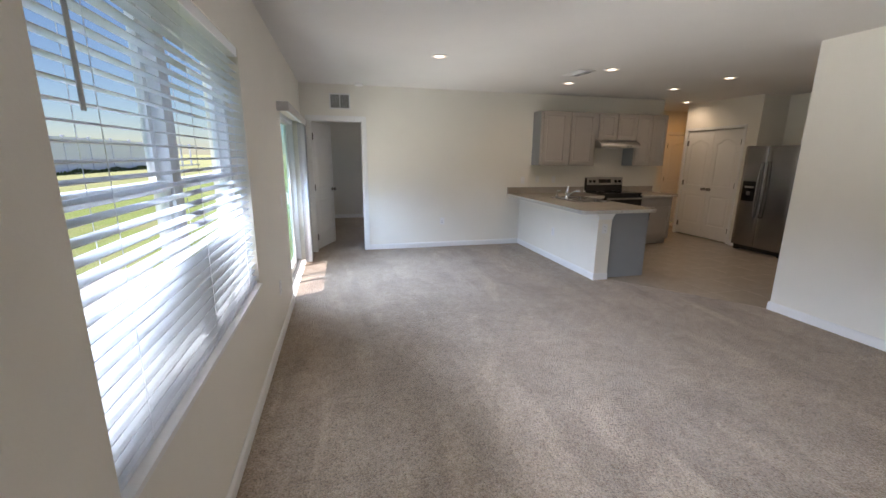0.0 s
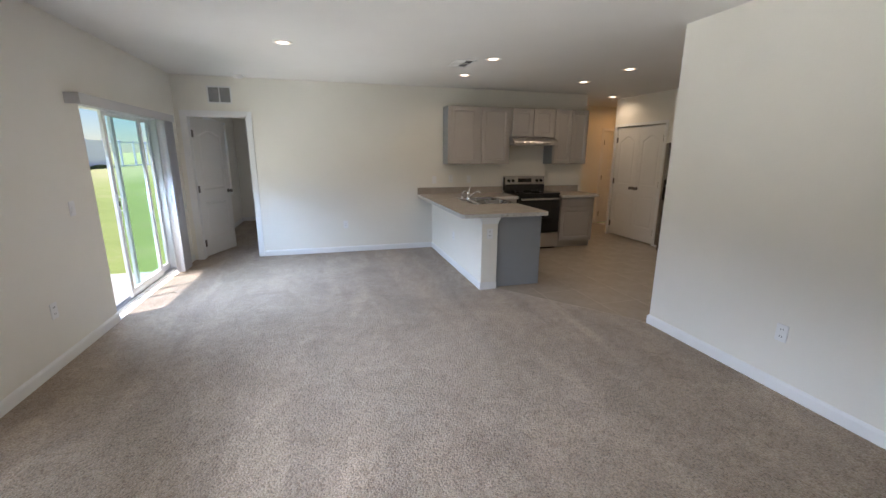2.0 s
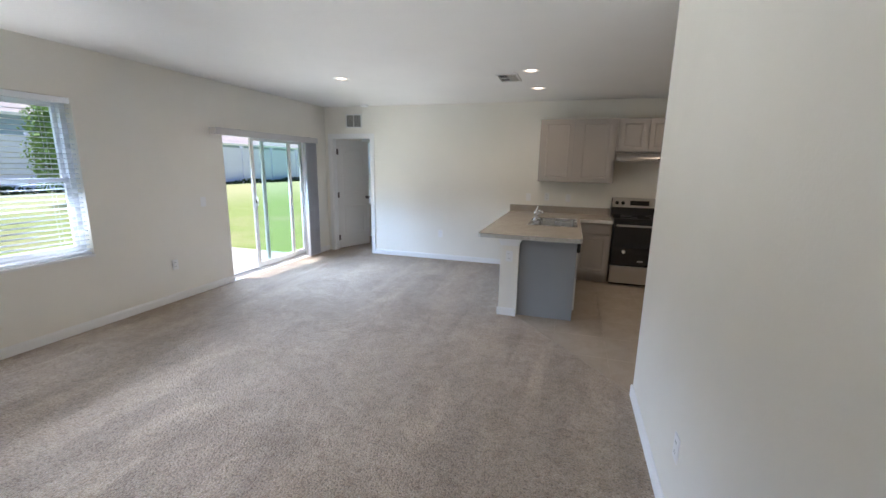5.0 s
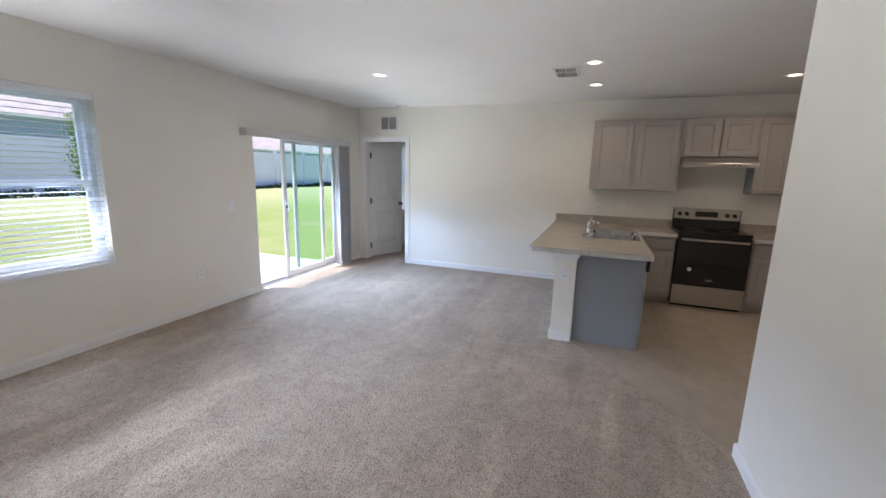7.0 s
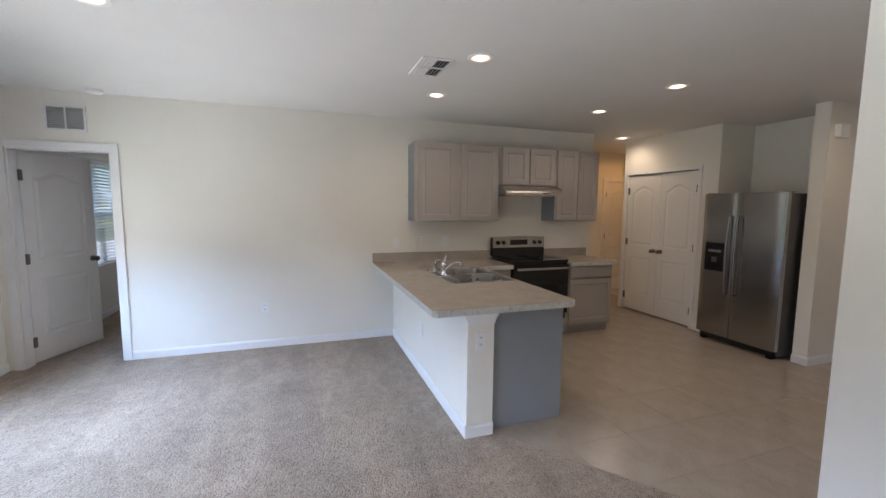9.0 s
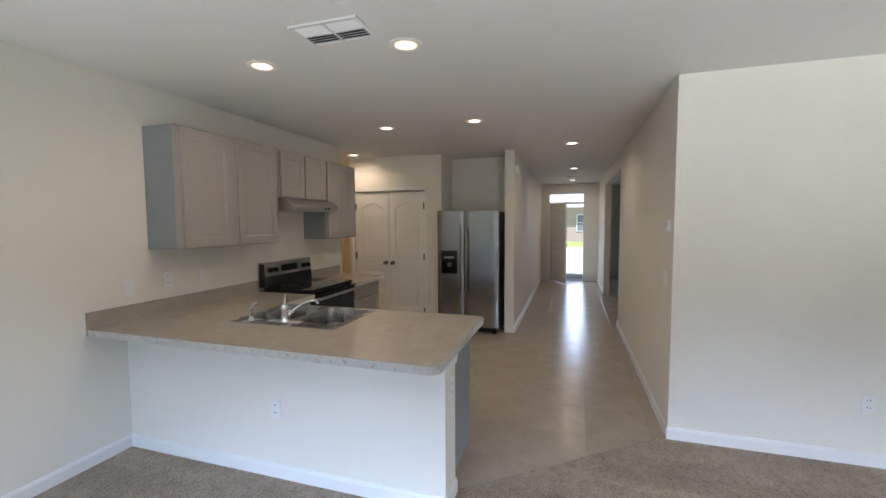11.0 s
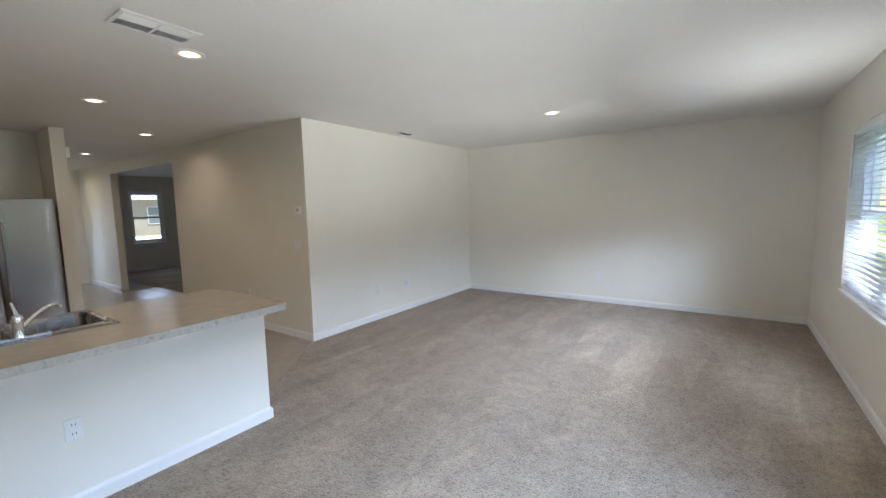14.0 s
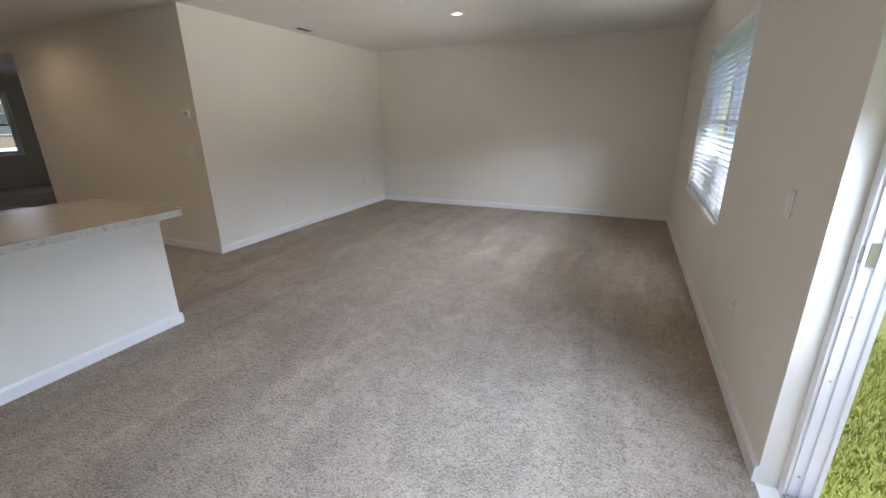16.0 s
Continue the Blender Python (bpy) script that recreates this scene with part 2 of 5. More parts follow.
def glass_build(n, l, b):
    b.inputs["Base Color"].default_value = (0.95, 0.985, 0.98, 1)
    b.inputs["Transmission Weight"].default_value = 1
    b.inputs["Roughness"].default_value = 0.0
    b.inputs["IOR"].default_value = 1.02


GLASS = material("window_glass", glass_build)


def green_glass_build(n, l, b):
    glass_build(n, l, b)
    b.inputs["Base Color"].default_value = (0.80, 0.935, 0.93, 1)


GREENGLASS = material("tinted_door_glass", green_glass_build)


def lamp_build(n, l, b):
    # the lens is white-hot in the middle and amber towards its rim
    v = coords(n, l)
    r = n.new("ShaderNodeVectorMath")
    r.operation = "LENGTH"
    l.new(v, r.inputs[0])
    l.new(ramp(n, l, r.outputs["Value"], (0.030, (1.0, 0.90, 0.70)), (0.056, (0.22, 0.12, 0.045))), b.inputs["Emission Color"])
    b.inputs["Emission Strength"].default_value = 2.9


LAMPGLOW = material("lit_diffuser", lamp_build)


def grass_build(n, l, b):
    v = coords(n, l)
    a = noise_tex(n, l, v, 0.35, 5, 0.6)
    c = noise_tex(n, l, v, 45, 3, 0.7)
    col = ramp(n, l, a, (0.3, (0.25, 0.315, 0.07)), (0.52, (0.32, 0.385, 0.10)), (0.66, (0.46, 0.42, 0.20)))
    place = n.new("ShaderNodeSeparateXYZ")
    l.new(v, place.inputs[0])
    edge = n.new("ShaderNodeMath")
    edge.operation = "MULTIPLY_ADD"
    l.new(a, edge.inputs[0])
    edge.inputs[1].default_value = 4.0
    l.new(place.outputs["X"], edge.inputs[2])
    # thin, straw-coloured turf in the strip before the back fence
    dry = n.new("ShaderNodeMapRange")
    for key, val in (("From Min", -5.2), ("From Max", -8.6), ("To Min", 0.0), ("To Max", 0.8)):
        dry.inputs[key].default_value = val
    l.new(edge.outputs[0], dry.inputs["Value"])
    col = mixed(n, l, dry.outputs["Result"], col, (0.58, 0.52, 0.30))
    col = mixed(n, l, 0.4, col, ramp(n, l, c, (0.3, (0.12, 0.18, 0.03)), (0.7, (0.44, 0.48, 0.18))))
    l.new(col, b.inputs["Base Color"])
    b.inputs["Roughness"].default_value = 0.9
    bumped(n, l, b, c, 1.0, 0.05)


GRASS = material("lawn_grass", grass_build)
BLADE = painted("grass_blade", (0.33, 0.38, 0.10), 0.7, 40, 0.0, 0.001, 0.35)
CONCRETE = painted("patio_concrete", (0.50, 0.48, 0.45), 0.9, 40, 0.4, 0.004, 0.08)
# grey stands in for the shaded gaps that the leaning louvres hide
LOUVRE = painted("return_louvre_shade", (0.36, 0.36, 0.35), 0.5, 20, 0.02, 0.0005, 0.02)
# dark colour puts the shade on the small vent's louvres into the material
VENT_SHADE = painted("vent_louvre_shade", (0.10, 0.10, 0.10), 0.5, 20, 0.02, 0.0005, 0.02)
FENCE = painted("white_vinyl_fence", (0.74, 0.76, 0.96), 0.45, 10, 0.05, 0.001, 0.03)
STUCCO = painted("house_stucco", (0.27, 0.36, 0.47), 0.9, 50, 0.4, 0.004, 0.05)
PALE = painted("tan_stucco", (0.46, 0.39, 0.34), 0.9, 50, 0.4, 0.004, 0.05)
ROOF = painted("shingle_roof", (0.36, 0.31, 0.30), 0.9, 25, 0.8, 0.01, 0.2)
HEDGE = painted("hedge_leaf", (0.05, 0.075, 0.02), 0.8, 30, 0.3, 0.002, 0.3)
LEAF = painted("tree_leaf", (0.17, 0.27, 0.07), 0.7, 30, 0.1, 0.001, 0.3)
FARPANE = painted("far_window_pane", (0.22, 0.24, 0.27), 0.2, 8, 0.0, 0.0005, 0.05)
BARK = painted("bark", (0.16, 0.12, 0.09), 0.9, 60, 0.8, 0.004, 0.2)


# ---- mesh helpers ----
def box(bm, x0, y0, z0, x1, y1, z1, bevel=0.0):
    """A box, its edges bevelled when asked."""
    vs = [bm.verts.new((x, y, z)) for z in (z0, z1) for y in (y0, y1) for x in (x0, x1)]
    fs = [bm.faces.new([vs[i] for i in f]) for f in ((0, 2, 3, 1), (4, 5, 7, 6), (0, 1, 5, 4), (2, 6, 7, 3), (0, 4, 6, 2), (1, 3, 7, 5))]
    if bevel:
        es = list({e for f in fs for e in f.edges})
        bmesh.ops.bevel(bm, geom=es, offset=bevel, segments=2, profile=0.7, affect="EDGES")
    return bm


def slab(x0, y0, z0, x1, y1, z1, bevel=0.0):
    return box(bmesh.new(), x0, y0, z0, x1, y1, z1, bevel)


def prism(bm, outline, a, b, axis="z"):
    """An outline (pairs, anticlockwise) drawn out from a to b along an axis."""
    def at(p, h):
        return {"z": (p[0], p[1], h), "y": (p[0], h, p[1]), "x": (h, p[0], p[1])}[axis]
    lo, hi = [bm.verts.new(at(p, a)) for p in outline], [bm.verts.new(at(p, b)) for p in outline]
    n = len(outline)
    faces = [bm.faces.new(list(reversed(lo))), bm.faces.new(hi)]
    faces += [bm.faces.new((lo[i], lo[(i + 1) % n], hi[(i + 1) % n], hi[i])) for i in range(n)]
    bmesh.ops.recalc_face_normals(bm, faces=faces)
    return bm


def tube(bm, points, r, sides=12):
    """A round rod along points; r may be one radius or one for each point."""
    rs = r if isinstance(r, (list, tuple)) else [r] * len(points)
    rings = []
    pts = [Vector(p) for p in points]
    for i, p in enumerate(pts):
        d = (pts[min(i + 1, len(pts) - 1)] - pts[max(i - 1, 0)]).normalized()
        up = Vector((0, 0, 1)) if abs(d.z) < 0.9 else Vector((1, 0, 0))
        u = d.cross(up).normalized()
        w = d.cross(u)
        rings.append([bm.verts.new(p + rs[i] * (math.cos(k * math.tau / sides) * u + math.sin(k * math.tau / sides) * w)) for k in range(sides)])
    fs = []
    for a, b in zip(rings, rings[1:]):
        fs += [bm.faces.new((a[k], a[(k + 1) % sides], b[(k + 1) % sides], b[k])) for k in range(sides)]
    fs += [bm.faces.new(rings[0]), bm.faces.new(rings[-1])]
    bmesh.ops.recalc_face_normals(bm, faces=fs)
    return bm


def lathe(bm, profile, cx=0, cy=0, sides=32):
    """A turned shape round an upright axis; profile is pairs of radius and height."""
    rings = [[bm.verts.new((cx + r * math.cos(k * math.tau / sides), cy + r * math.sin(k * math.tau / sides), z)) for k in range(sides)] for r, z in profile]
    fs = []
    for a, b in zip(rings, rings[1:]):
        fs += [bm.faces.new((a[k], a[(k + 1) % sides], b[(k + 1) % sides], b[k])) for k in range(sides)]
    fs += [bm.faces.new(rings[0]), bm.faces.new(rings[-1])]
    bmesh.ops.recalc_face_normals(bm, faces=fs)
    return bm


def finish(name, bm, mat, smooth=False):
    me = bpy.data.meshes.new(name)
    bm.to_mesh(me)
    bm.free()
    me.materials.append(mat)
    if smooth:
        for p in me.polygons:
            p.use_smooth = True
        me.set_sharp_from_angle(angle=radians(35))
    return me


def part(name, bm, mat, parent, label="", smooth=False, at=None):
    ob = new(name, finish(name, bm, mat, smooth))
    ob.parent = parent
    if at is not None:
        ob.matrix_basis = at
    return tagged(ob, label)


def single(name, bm, mat, label, category, kind="", group="", smooth=False):
    return tagged(new(name, finish(name, bm, mat, smooth)), label, category, group, kind)


def thing(name, label, category, m=None, group="", kind=""):
    ob = new(name)
    ob.matrix_basis = m or Matrix.Identity(4)
    return tagged(ob, label, category, group, kind)


def wall_mesh(axis, a0, a1, z0, z1, t0, t1, holes=()):
    """A wall in the plane of axis ('x': it runs along y), t0..t1 thick, with rectangular holes (a0, a1, z0, z1) through it."""
    us = sorted({a0, a1, *[h[0] for h in holes], *[h[1] for h in holes]})
    ws = sorted({z0, z1, *[h[2] for h in holes], *[h[3] for h in holes]})
    us, ws = [u for u in us if a0 <= u <= a1], [w for w in ws if z0 <= w <= z1]
    bm = bmesh.new()
    vert = {}

    def v(i, j, k):
        if (i, j, k) not in vert:
            t = (t0, t1)[k]
            vert[i, j, k] = bm.verts.new((t, us[i], ws[j]) if axis == "x" else (us[i], t, ws[j]))
        return vert[i, j, k]

    def solid(i, j):
        if not (0 <= i < len(us) - 1 and 0 <= j < len(ws) - 1):
            return False
        u, w = (us[i] + us[i + 1]) / 2, (ws[j] + ws[j + 1]) / 2
        return not any(h[0] < u < h[1] and h[2] < w < h[3] for h in holes)

    for i in range(len(us) - 1):
        for j in range(len(ws) - 1):
            if not solid(i, j):
                continue
            for k in (0, 1):
                bm.faces.new([v(i, j, k), v(i + 1, j, k), v(i + 1, j + 1, k), v(i, j + 1, k)])
            for di, dj, e in ((-1, 0, ((i, j), (i, j + 1))), (1, 0, ((i + 1, j), (i + 1, j + 1))), (0, -1, ((i, j), (i + 1, j))), (0, 1, ((i, j + 1), (i + 1, j + 1)))):
                if not solid(i + di, j + dj):
                    bm.faces.new([v(*e[0], 0), v(*e[1], 0), v(*e[1], 1), v(*e[0], 1)])
    bmesh.ops.recalc_face_normals(bm, faces=bm.faces[:])
    return bm


def wall(name, axis, a0, a1, t0, t1, holes=(), z0=0.0, z1=2.546, mat=None, label="off-white painted drywall with fine orange-peel texture"):
    return single(name, wall_mesh(axis, a0, a1, z0, z1, t0, t1, holes), mat or WALL, label, "wall", "structure")


def clip_poly(poly, nx, ny, c):
    """The part of a convex outline where nx*x + ny*y <= c."""
    out = []
    for (ax, ay), (bx, by) in zip(poly, poly[1:] + poly[:1]):
        da, db = nx * ax + ny * ay - c, nx * bx + ny * by - c
        if da <= 0:
            out.append((ax, ay))
        if (da < 0) != (db < 0) and da != db:
            f = da / (da - db)
            out.append((ax + f * (bx - ax), ay + f * (by - ay)))
    return out


# ---- the plan ----
LEFT, RIGHT, REAR, BACK, TOP = -0.565, 4.205, -0.53, 6.62, 2.546
HALL_R, HALL_L = 3.008, 4.44
WIN = (0.95, 2.70, 0.685, 2.105)
SLIDE = (4.32, 6.16, 0.0, 1.97)
BEDWIN = (7.95, 9.55, 0.70, 2.12)

wall("wall_west", "x", REAR - 0.2, 10.5, LEFT - 0.2, LEFT, [WIN, SLIDE, BEDWIN], z0=-0.1)
wall("wall_north", "y", LEFT, 5.80, BACK, BACK + 0.13, [(-0.44, 0.33, 0.0, 2.03)])
wall("wall_south", "y", LEFT, RIGHT + 0.12, REAR - 0.12, REAR)
wall("wall_east", "x", REAR, HALL_R - 0.12, RIGHT, RIGHT + 0.12)
wall("wall_hall_south", "y", RIGHT, 12.2, HALL_R - 0.12, HALL_R, [(7.50, 10.24, 0.0, 2.33)])
wall("wall_hall_north", "y", 6.70, 12.2, HALL_L, HALL_L + 0.13)
wall("wall_entry", "x", HALL_R - 0.12, HALL_L + 0.13, 12.2, 12.35, [(3.34, 4.27, 0.0, 2.32)])
wall("wall_pantry", "x", 5.50, 7.02, 6.72, 6.84, [(5.76, 6.93, 0.0, 2.035)])
wall("wall_nook_side", "y", 6.84, 7.27, 5.50, 5.62)
wall("wall_nook_back", "x", HALL_L + 0.13, 5.62, 7.27, 7.39)
wall("wall_pantry_side", "y", 6.84, 8.3, 6.90, 7.02)
wall("wall_pantry_back", "x", 5.62, 6.90, 7.60, 7.72)
wall("wall_corridor_west", "x", BACK + 0.13, 8.1, 5.67, 5.80)
wall("wall_corridor_north", "y", 5.67, 8.42, 8.1, 8.22, [(7.30, 8.07, 0.0, 2.03)])
wall("wall_corridor_east", "x", 7.02, 8.1, 8.3, 8.42)
wall("wall_bedroom_north", "y", LEFT, 4.0, 10.3, 10.42)
wall("wall_bedroom_east", "x", BACK + 0.13, 10.3, 3.9, 4.0)
wall("wall_dining_front", "x", REAR, HALL_R - 0.12, 13.3, 13.45, [(0.98, 1.75, 0.73, 2.14)])
wall("wall_dining_south", "y", 6.9, 13.45, REAR - 0.12, REAR)
wall("wall_south_outer", "y", RIGHT + 0.12, 6.9, REAR - 0.12, REAR)
wall("wall_dining_west", "x", REAR, HALL_R - 0.12, 6.9, 7.02)
wall("wall_dining_porch", "y", 12.35, 13.45, HALL_R - 0.12, HALL_R)
single("ceiling", slab(LEFT, REAR - 0.12, TOP, 13.45, 10.42, TOP + 0.15), CEIL, "white ceiling with fine knockdown texture", "ceiling", "structure")

# floors: carpet up to a slanting seam, tile beyond it
SEAM_Y = HALL_R + 0.03
bm = bmesh.new()
prism(bm, [(LEFT - 0.0, REAR), (RIGHT, REAR), (RIGHT, SEAM_Y), (3.22, 4.31), (3.02, 4.31), (3.02, BACK), (LEFT, BACK)], -0.1, 0.0)
single("floor", bm, CARPET, "beige cut-pile carpet with vacuum tracks", "carpet", "structure")
bm = bmesh.new()
box(bm, LEFT, BACK + 0.004, -0.1, 3.9, 10.3, -0.001)
single("floor_bedroom", bm, CARPET, "beige cut-pile bedroom carpet", "carpet", "structure")
single("floor_dining", slab(7.02, REAR, -0.1, 13.3, 2.45, 0.0), CARPET, "beige cut-pile carpet in the front room", "carpet", "structure")
bm = bmesh.new()
prism(bm, [(RIGHT + 0.005, SEAM_Y), (RIGHT + 0.12, HALL_R - 0.005), (6.95, HALL_R - 0.005), (7.02, 2.455), (13.3, 2.455), (13.3, 8.1), (3.025, 8.1), (3.025, 4.315), (3.225, 4.315)], -0.1, -0.003)
tile_floor = single("floor_tile_bed", bm, GROUT, "pale beige ceramic tile floor with thin grout lines", "tile floor", "structure")


# ---- trim, doors and windows ----
def baseboard(x0, y0, x1, y1, nx, ny, h=0.085, d=0.014):
    """A skirting board from one corner to another, standing d proud of the wall along the normal (nx, ny)."""
    a, b = Vector((x0, y0, 0)), Vector((x1, y1, 0))
    n = Vector((nx, ny, 0))
    bm = bmesh.new()
    prof = [(0, 0), (d, 0), (d, h * 0.78), (d * 0.6, h * 0.93), (d * 0.35, h), (0, h)]
    ends = [[bm.verts.new(p + n * u + Vector((0, 0, w))) for u, w in prof] for p in (a, b)]
    k = len(prof)
    for i in range(k):
        bm.faces.new((ends[0][i], ends[0][(i + 1) % k], ends[1][(i + 1) % k], ends[1][i]))
    bm.faces.new(ends[0]), bm.faces.new(ends[1])
    bmesh.ops.recalc_face_normals(bm, faces=bm.faces[:])
    return single("baseboard", bm, TRIM, "white painted baseboard along the wall", "baseboard", "structure")


D = 0.014
baseboard(LEFT, REAR, LEFT, SLIDE[0], 1, 0)
baseboard(LEFT, SLIDE[1], LEFT, BACK, 1, 0)
baseboard(LEFT + D, REAR, RIGHT - D, REAR, 0, 1)
baseboard(RIGHT, REAR, RIGHT, HALL_R, -1, 0)
baseboard(0.40, BACK, 3.02 - D, BACK, 0, -1)
baseboard(3.02, 4.31, 3.02, BACK, -1, 0)
baseboard(3.02 - D, 4.31, 3.21, 4.31, 0, -1)
baseboard(RIGHT - D, HALL_R, 7.50, HALL_R, 0, 1)
baseboard(10.24, HALL_R, 12.2, HALL_R, 0, 1)
baseboard(6.70, HALL_L, 12.2, HALL_L, 0, -1)
baseboard(6.70, HALL_L - D, 6.70, HALL_L + 0.13, -1, 0)
baseboard(6.72, 5.50, 6.72, 5.71, -1, 0)
baseboard(5.80, 8.1, 7.235, 8.1, 0, -1)
baseboard(8.135, 8.1, 8.3, 8.1, 0, -1)
baseboard(LEFT, 10.3, 3.9, 10.3, 0, -1)
baseboard(LEFT, BACK + 0.13, LEFT, 10.3, 1, 0)
baseboard(13.3, REAR, 13.3, 2.92, -1, 0)
baseboard(12.2, HALL_R, 12.2, 3.30, -1, 0)


def panel_outline(x0, z0, x1, z1, arch=0.0, steps=10):
    """A panel's outline, its top swept up in the middle when arch is given."""
    pts = [(x0, z0), (x1, z0), (x1, z1)]
    if arch:
        for i in range(1, steps * 2):
            u = i / (steps * 2)
            pts.append((x1 + (x0 - x1) * u, z1 + arch * (0.5 - 0.5 * math.cos(math.tau * u)) ** 0.8))
    pts.append((x0, z1))
    return pts


def inset(pts, d):
    cx, cz = (min(p[0] for p in pts) + max(p[0] for p in pts)) / 2, (min(p[1] for p in pts) + max(p[1] for p in pts)) / 2
    hx, hz = max(p[0] for p in pts) - cx, max(p[1] for p in pts) - cz
    return [(cx + (x - cx) * (hx - d) / hx, cz + (z - cz) * (hz - d) / hz) for x, z in pts]


def panel_leaf(w, h, thick, panels, steps=((0.012, 0.0065), (0.028, 0.0065), (0.05, 0.0015))):
    """A moulded leaf standing on z = 0 from x = 0 to w, y from 0 to thick, with sunk and raised panels on both faces."""
    bm = bmesh.new()
    rims = []
    for y, s in ((0.0, 1), (thick, -1)):
        def loop(pts, depth):
            vs = [bm.verts.new((x, y + s * depth, z)) for x, z in pts]
            return vs, [bm.edges.new((vs[i], vs[(i + 1) % len(vs)])) for i in range(len(vs))]
        outer, edges = loop([(0, 0), (w, 0), (w, h), (0, h)], 0)
        rims.append(outer)
        loops = []
        for p in panels:
            vs, es = loop(p, 0)
            loops.append((p, vs))
            edges += es
        bmesh.ops.triangle_fill(bm, edges=edges, use_beauty=True)
        for p, vs in loops:
            last = vs
            for d, depth in steps:
                nxt = [bm.verts.new((x, y + s * depth, z)) for x, z in inset(p, d)]
                for i in range(len(p)):
                    j = (i + 1) % len(p)
                    bm.faces.new((last[i], last[j], nxt[j], nxt[i]))
                last = nxt
            bm.faces.new(last)
    for i in range(4):
        j = (i + 1) % 4
        bm.faces.new((rims[0][i], rims[0][j], rims[1][j], rims[1][i]))
    bmesh.ops.recalc_face_normals(bm, faces=bm.faces[:])
    return bm


def two_panels(w, h, arch):
    m = 0.115 * w / 0.76
    return [panel_outline(m, 0.24, w - m, 0.80, 0), panel_outline(m, 0.98, w - m, h - 0.16 - arch, arch)]


def hinge(parent, x, y, z):
    bm = bmesh.new()
    tube(bm, [(x, y, z - 0.05), (x, y, z + 0.05)], 0.010, 10)
    box(bm, x - 0.026, y - 0.002, z - 0.048, x + 0.026, y + 0.004, z + 0.048)
    part("hinge", bm, NICKEL, parent, "satin nickel butt hinge")


def knob(parent, x, y, z, s):
    """A round knob on a rosette that stands out along s * y."""
    prof = [(0.030, 0), (0.030, 0.006), (0.012, 0.010), (0.012, 0.032), (0.024, 0.040), (0.029, 0.052), (0.024, 0.064), (0.008, 0.068)]
    bm = lathe(bmesh.new(), prof, sides=20)
    part("knob", bm, NICKEL, parent, "satin nickel round knob", True, Matrix.Translation((x, y, z)) @ pose(0, 0, 0, 90 if s < 0 else -90))


def casing(name, axis, a0, a1, top, t, s, w=0.065):
    """A door casing on the face at t of a wall, standing out along s."""
    bm = bmesh.new()
    lo, hi = sorted((t, t + s * 0.016))
    for r in ((a0 - w, a0, 0, top + w), (a1, a1 + w, 0, top + w), (a0, a1, top, top + w)):
        if axis == "y":
            box(bm, r[0], lo, r[2], r[1], hi, r[3], 0.004)
        else:
            box(bm, lo, r[0], r[2], hi, r[1], r[3], 0.004)
    return single(name, bm, TRIM, "white painted flat door casing", "door casing", "structure")


# bedroom door, standing open into the bedroom
casing("trim", "y", -0.44, 0.33, 2.03, BACK, -1)
bm = bmesh.new()
box(bm, -0.44, BACK + 0.001, 0, -0.425, BACK + 0.129, 2.03)
box(bm, 0.315, BACK + 0.001, 0, 0.33, BACK + 0.129, 2.03)
box(bm, -0.425, BACK + 0.001, 2.015, 0.315, BACK + 0.129, 2.03)
single("trim", bm, TRIM, "white painted door jamb lining", "door jamb", "structure")
door = thing("door_1", "white two-panel bedroom door standing open", "door", pose(-0.425, BACK + 0.135, 0.012, 0, 0, 68.5), kind="structure")
leaf = part("leaf", panel_leaf(0.735, 1.995, 0.035, two_panels(0.735, 1.995, 0.07)), DOOR, door)
for z in (0.2, 1.0, 1.78):
    hinge(door, -0.003, -0.006, z)
knob(door, 0.675, 0.0, 0.93, -1)
knob(door, 0.675, 0.035, 0.93, 1)

# pantry double door
casing("trim", "x", 5.76, 6.93, 2.035, 6.72, -1, 0.05)
for y0, side in ((5.765, 0), (6.348, 1)):
    d = thing("door_2", "white arched two-panel pantry door, closed", "door", Matrix.Translation((6.735, y0 + 0.577, 0.02)) @ pose(0, 0, 0, 0, 0, -90), "pantry door leaves", "structure")
    part("leaf", panel_leaf(0.577, 2.0, 0.035, two_panels(0.577, 2.0, 0.085)), DOOR, d)
    knob(d, 0.055 if side == 0 else 0.522, 0.0, 0.92, -1)
    for z in (0.2, 1.02, 1.78):
        hinge(d, 0.577 if side == 0 else 0.0, -0.006, z)

# door at the end of the passage
casing("trim", "y", 7.30, 8.07, 2.03, 8.1, -1)
bm = bmesh.new()
box(bm, 7.301, 8.153, 0, 7.335, 8.217, 2.029)
box(bm, 8.035, 8.153, 0, 8.069, 8.217, 2.029)
box(bm, 7.335, 8.153, 1.985, 8.035, 8.217, 2.029)
single("trim", bm, TRIM, "white painted door stop of the passage door", "door jamb", "structure")
d = thing("door_3", "white two-panel passage door, closed", "door", pose(7.305, 8.115, 0.012), kind="structure")
part("leaf", panel_leaf(0.76, 2.013, 0.035, two_panels(0.76, 2.013, 0.07)), DOOR, d)
for z in (0.2, 1.02, 1.78):
    hinge(d, 0.003, -0.006, z)
knob(d, 0.70, 0.0, 0.93, -1)

# front door, ajar, with a glazed light above
fd = thing("door_4", "white entry door frame with a glass transom", "door", kind="structure")
bm = bmesh.new()
for r in ((3.34, 3.375, 0, 2.32), (4.235, 4.27, 0, 2.32), (3.375, 4.235, 2.28, 2.32), (3.375, 4.235, 2.02, 2.06)):
    box(bm, 12.21, r[0], r[2], 12.33, r[1], r[3])
part("frame", bm, TRIM, fd)
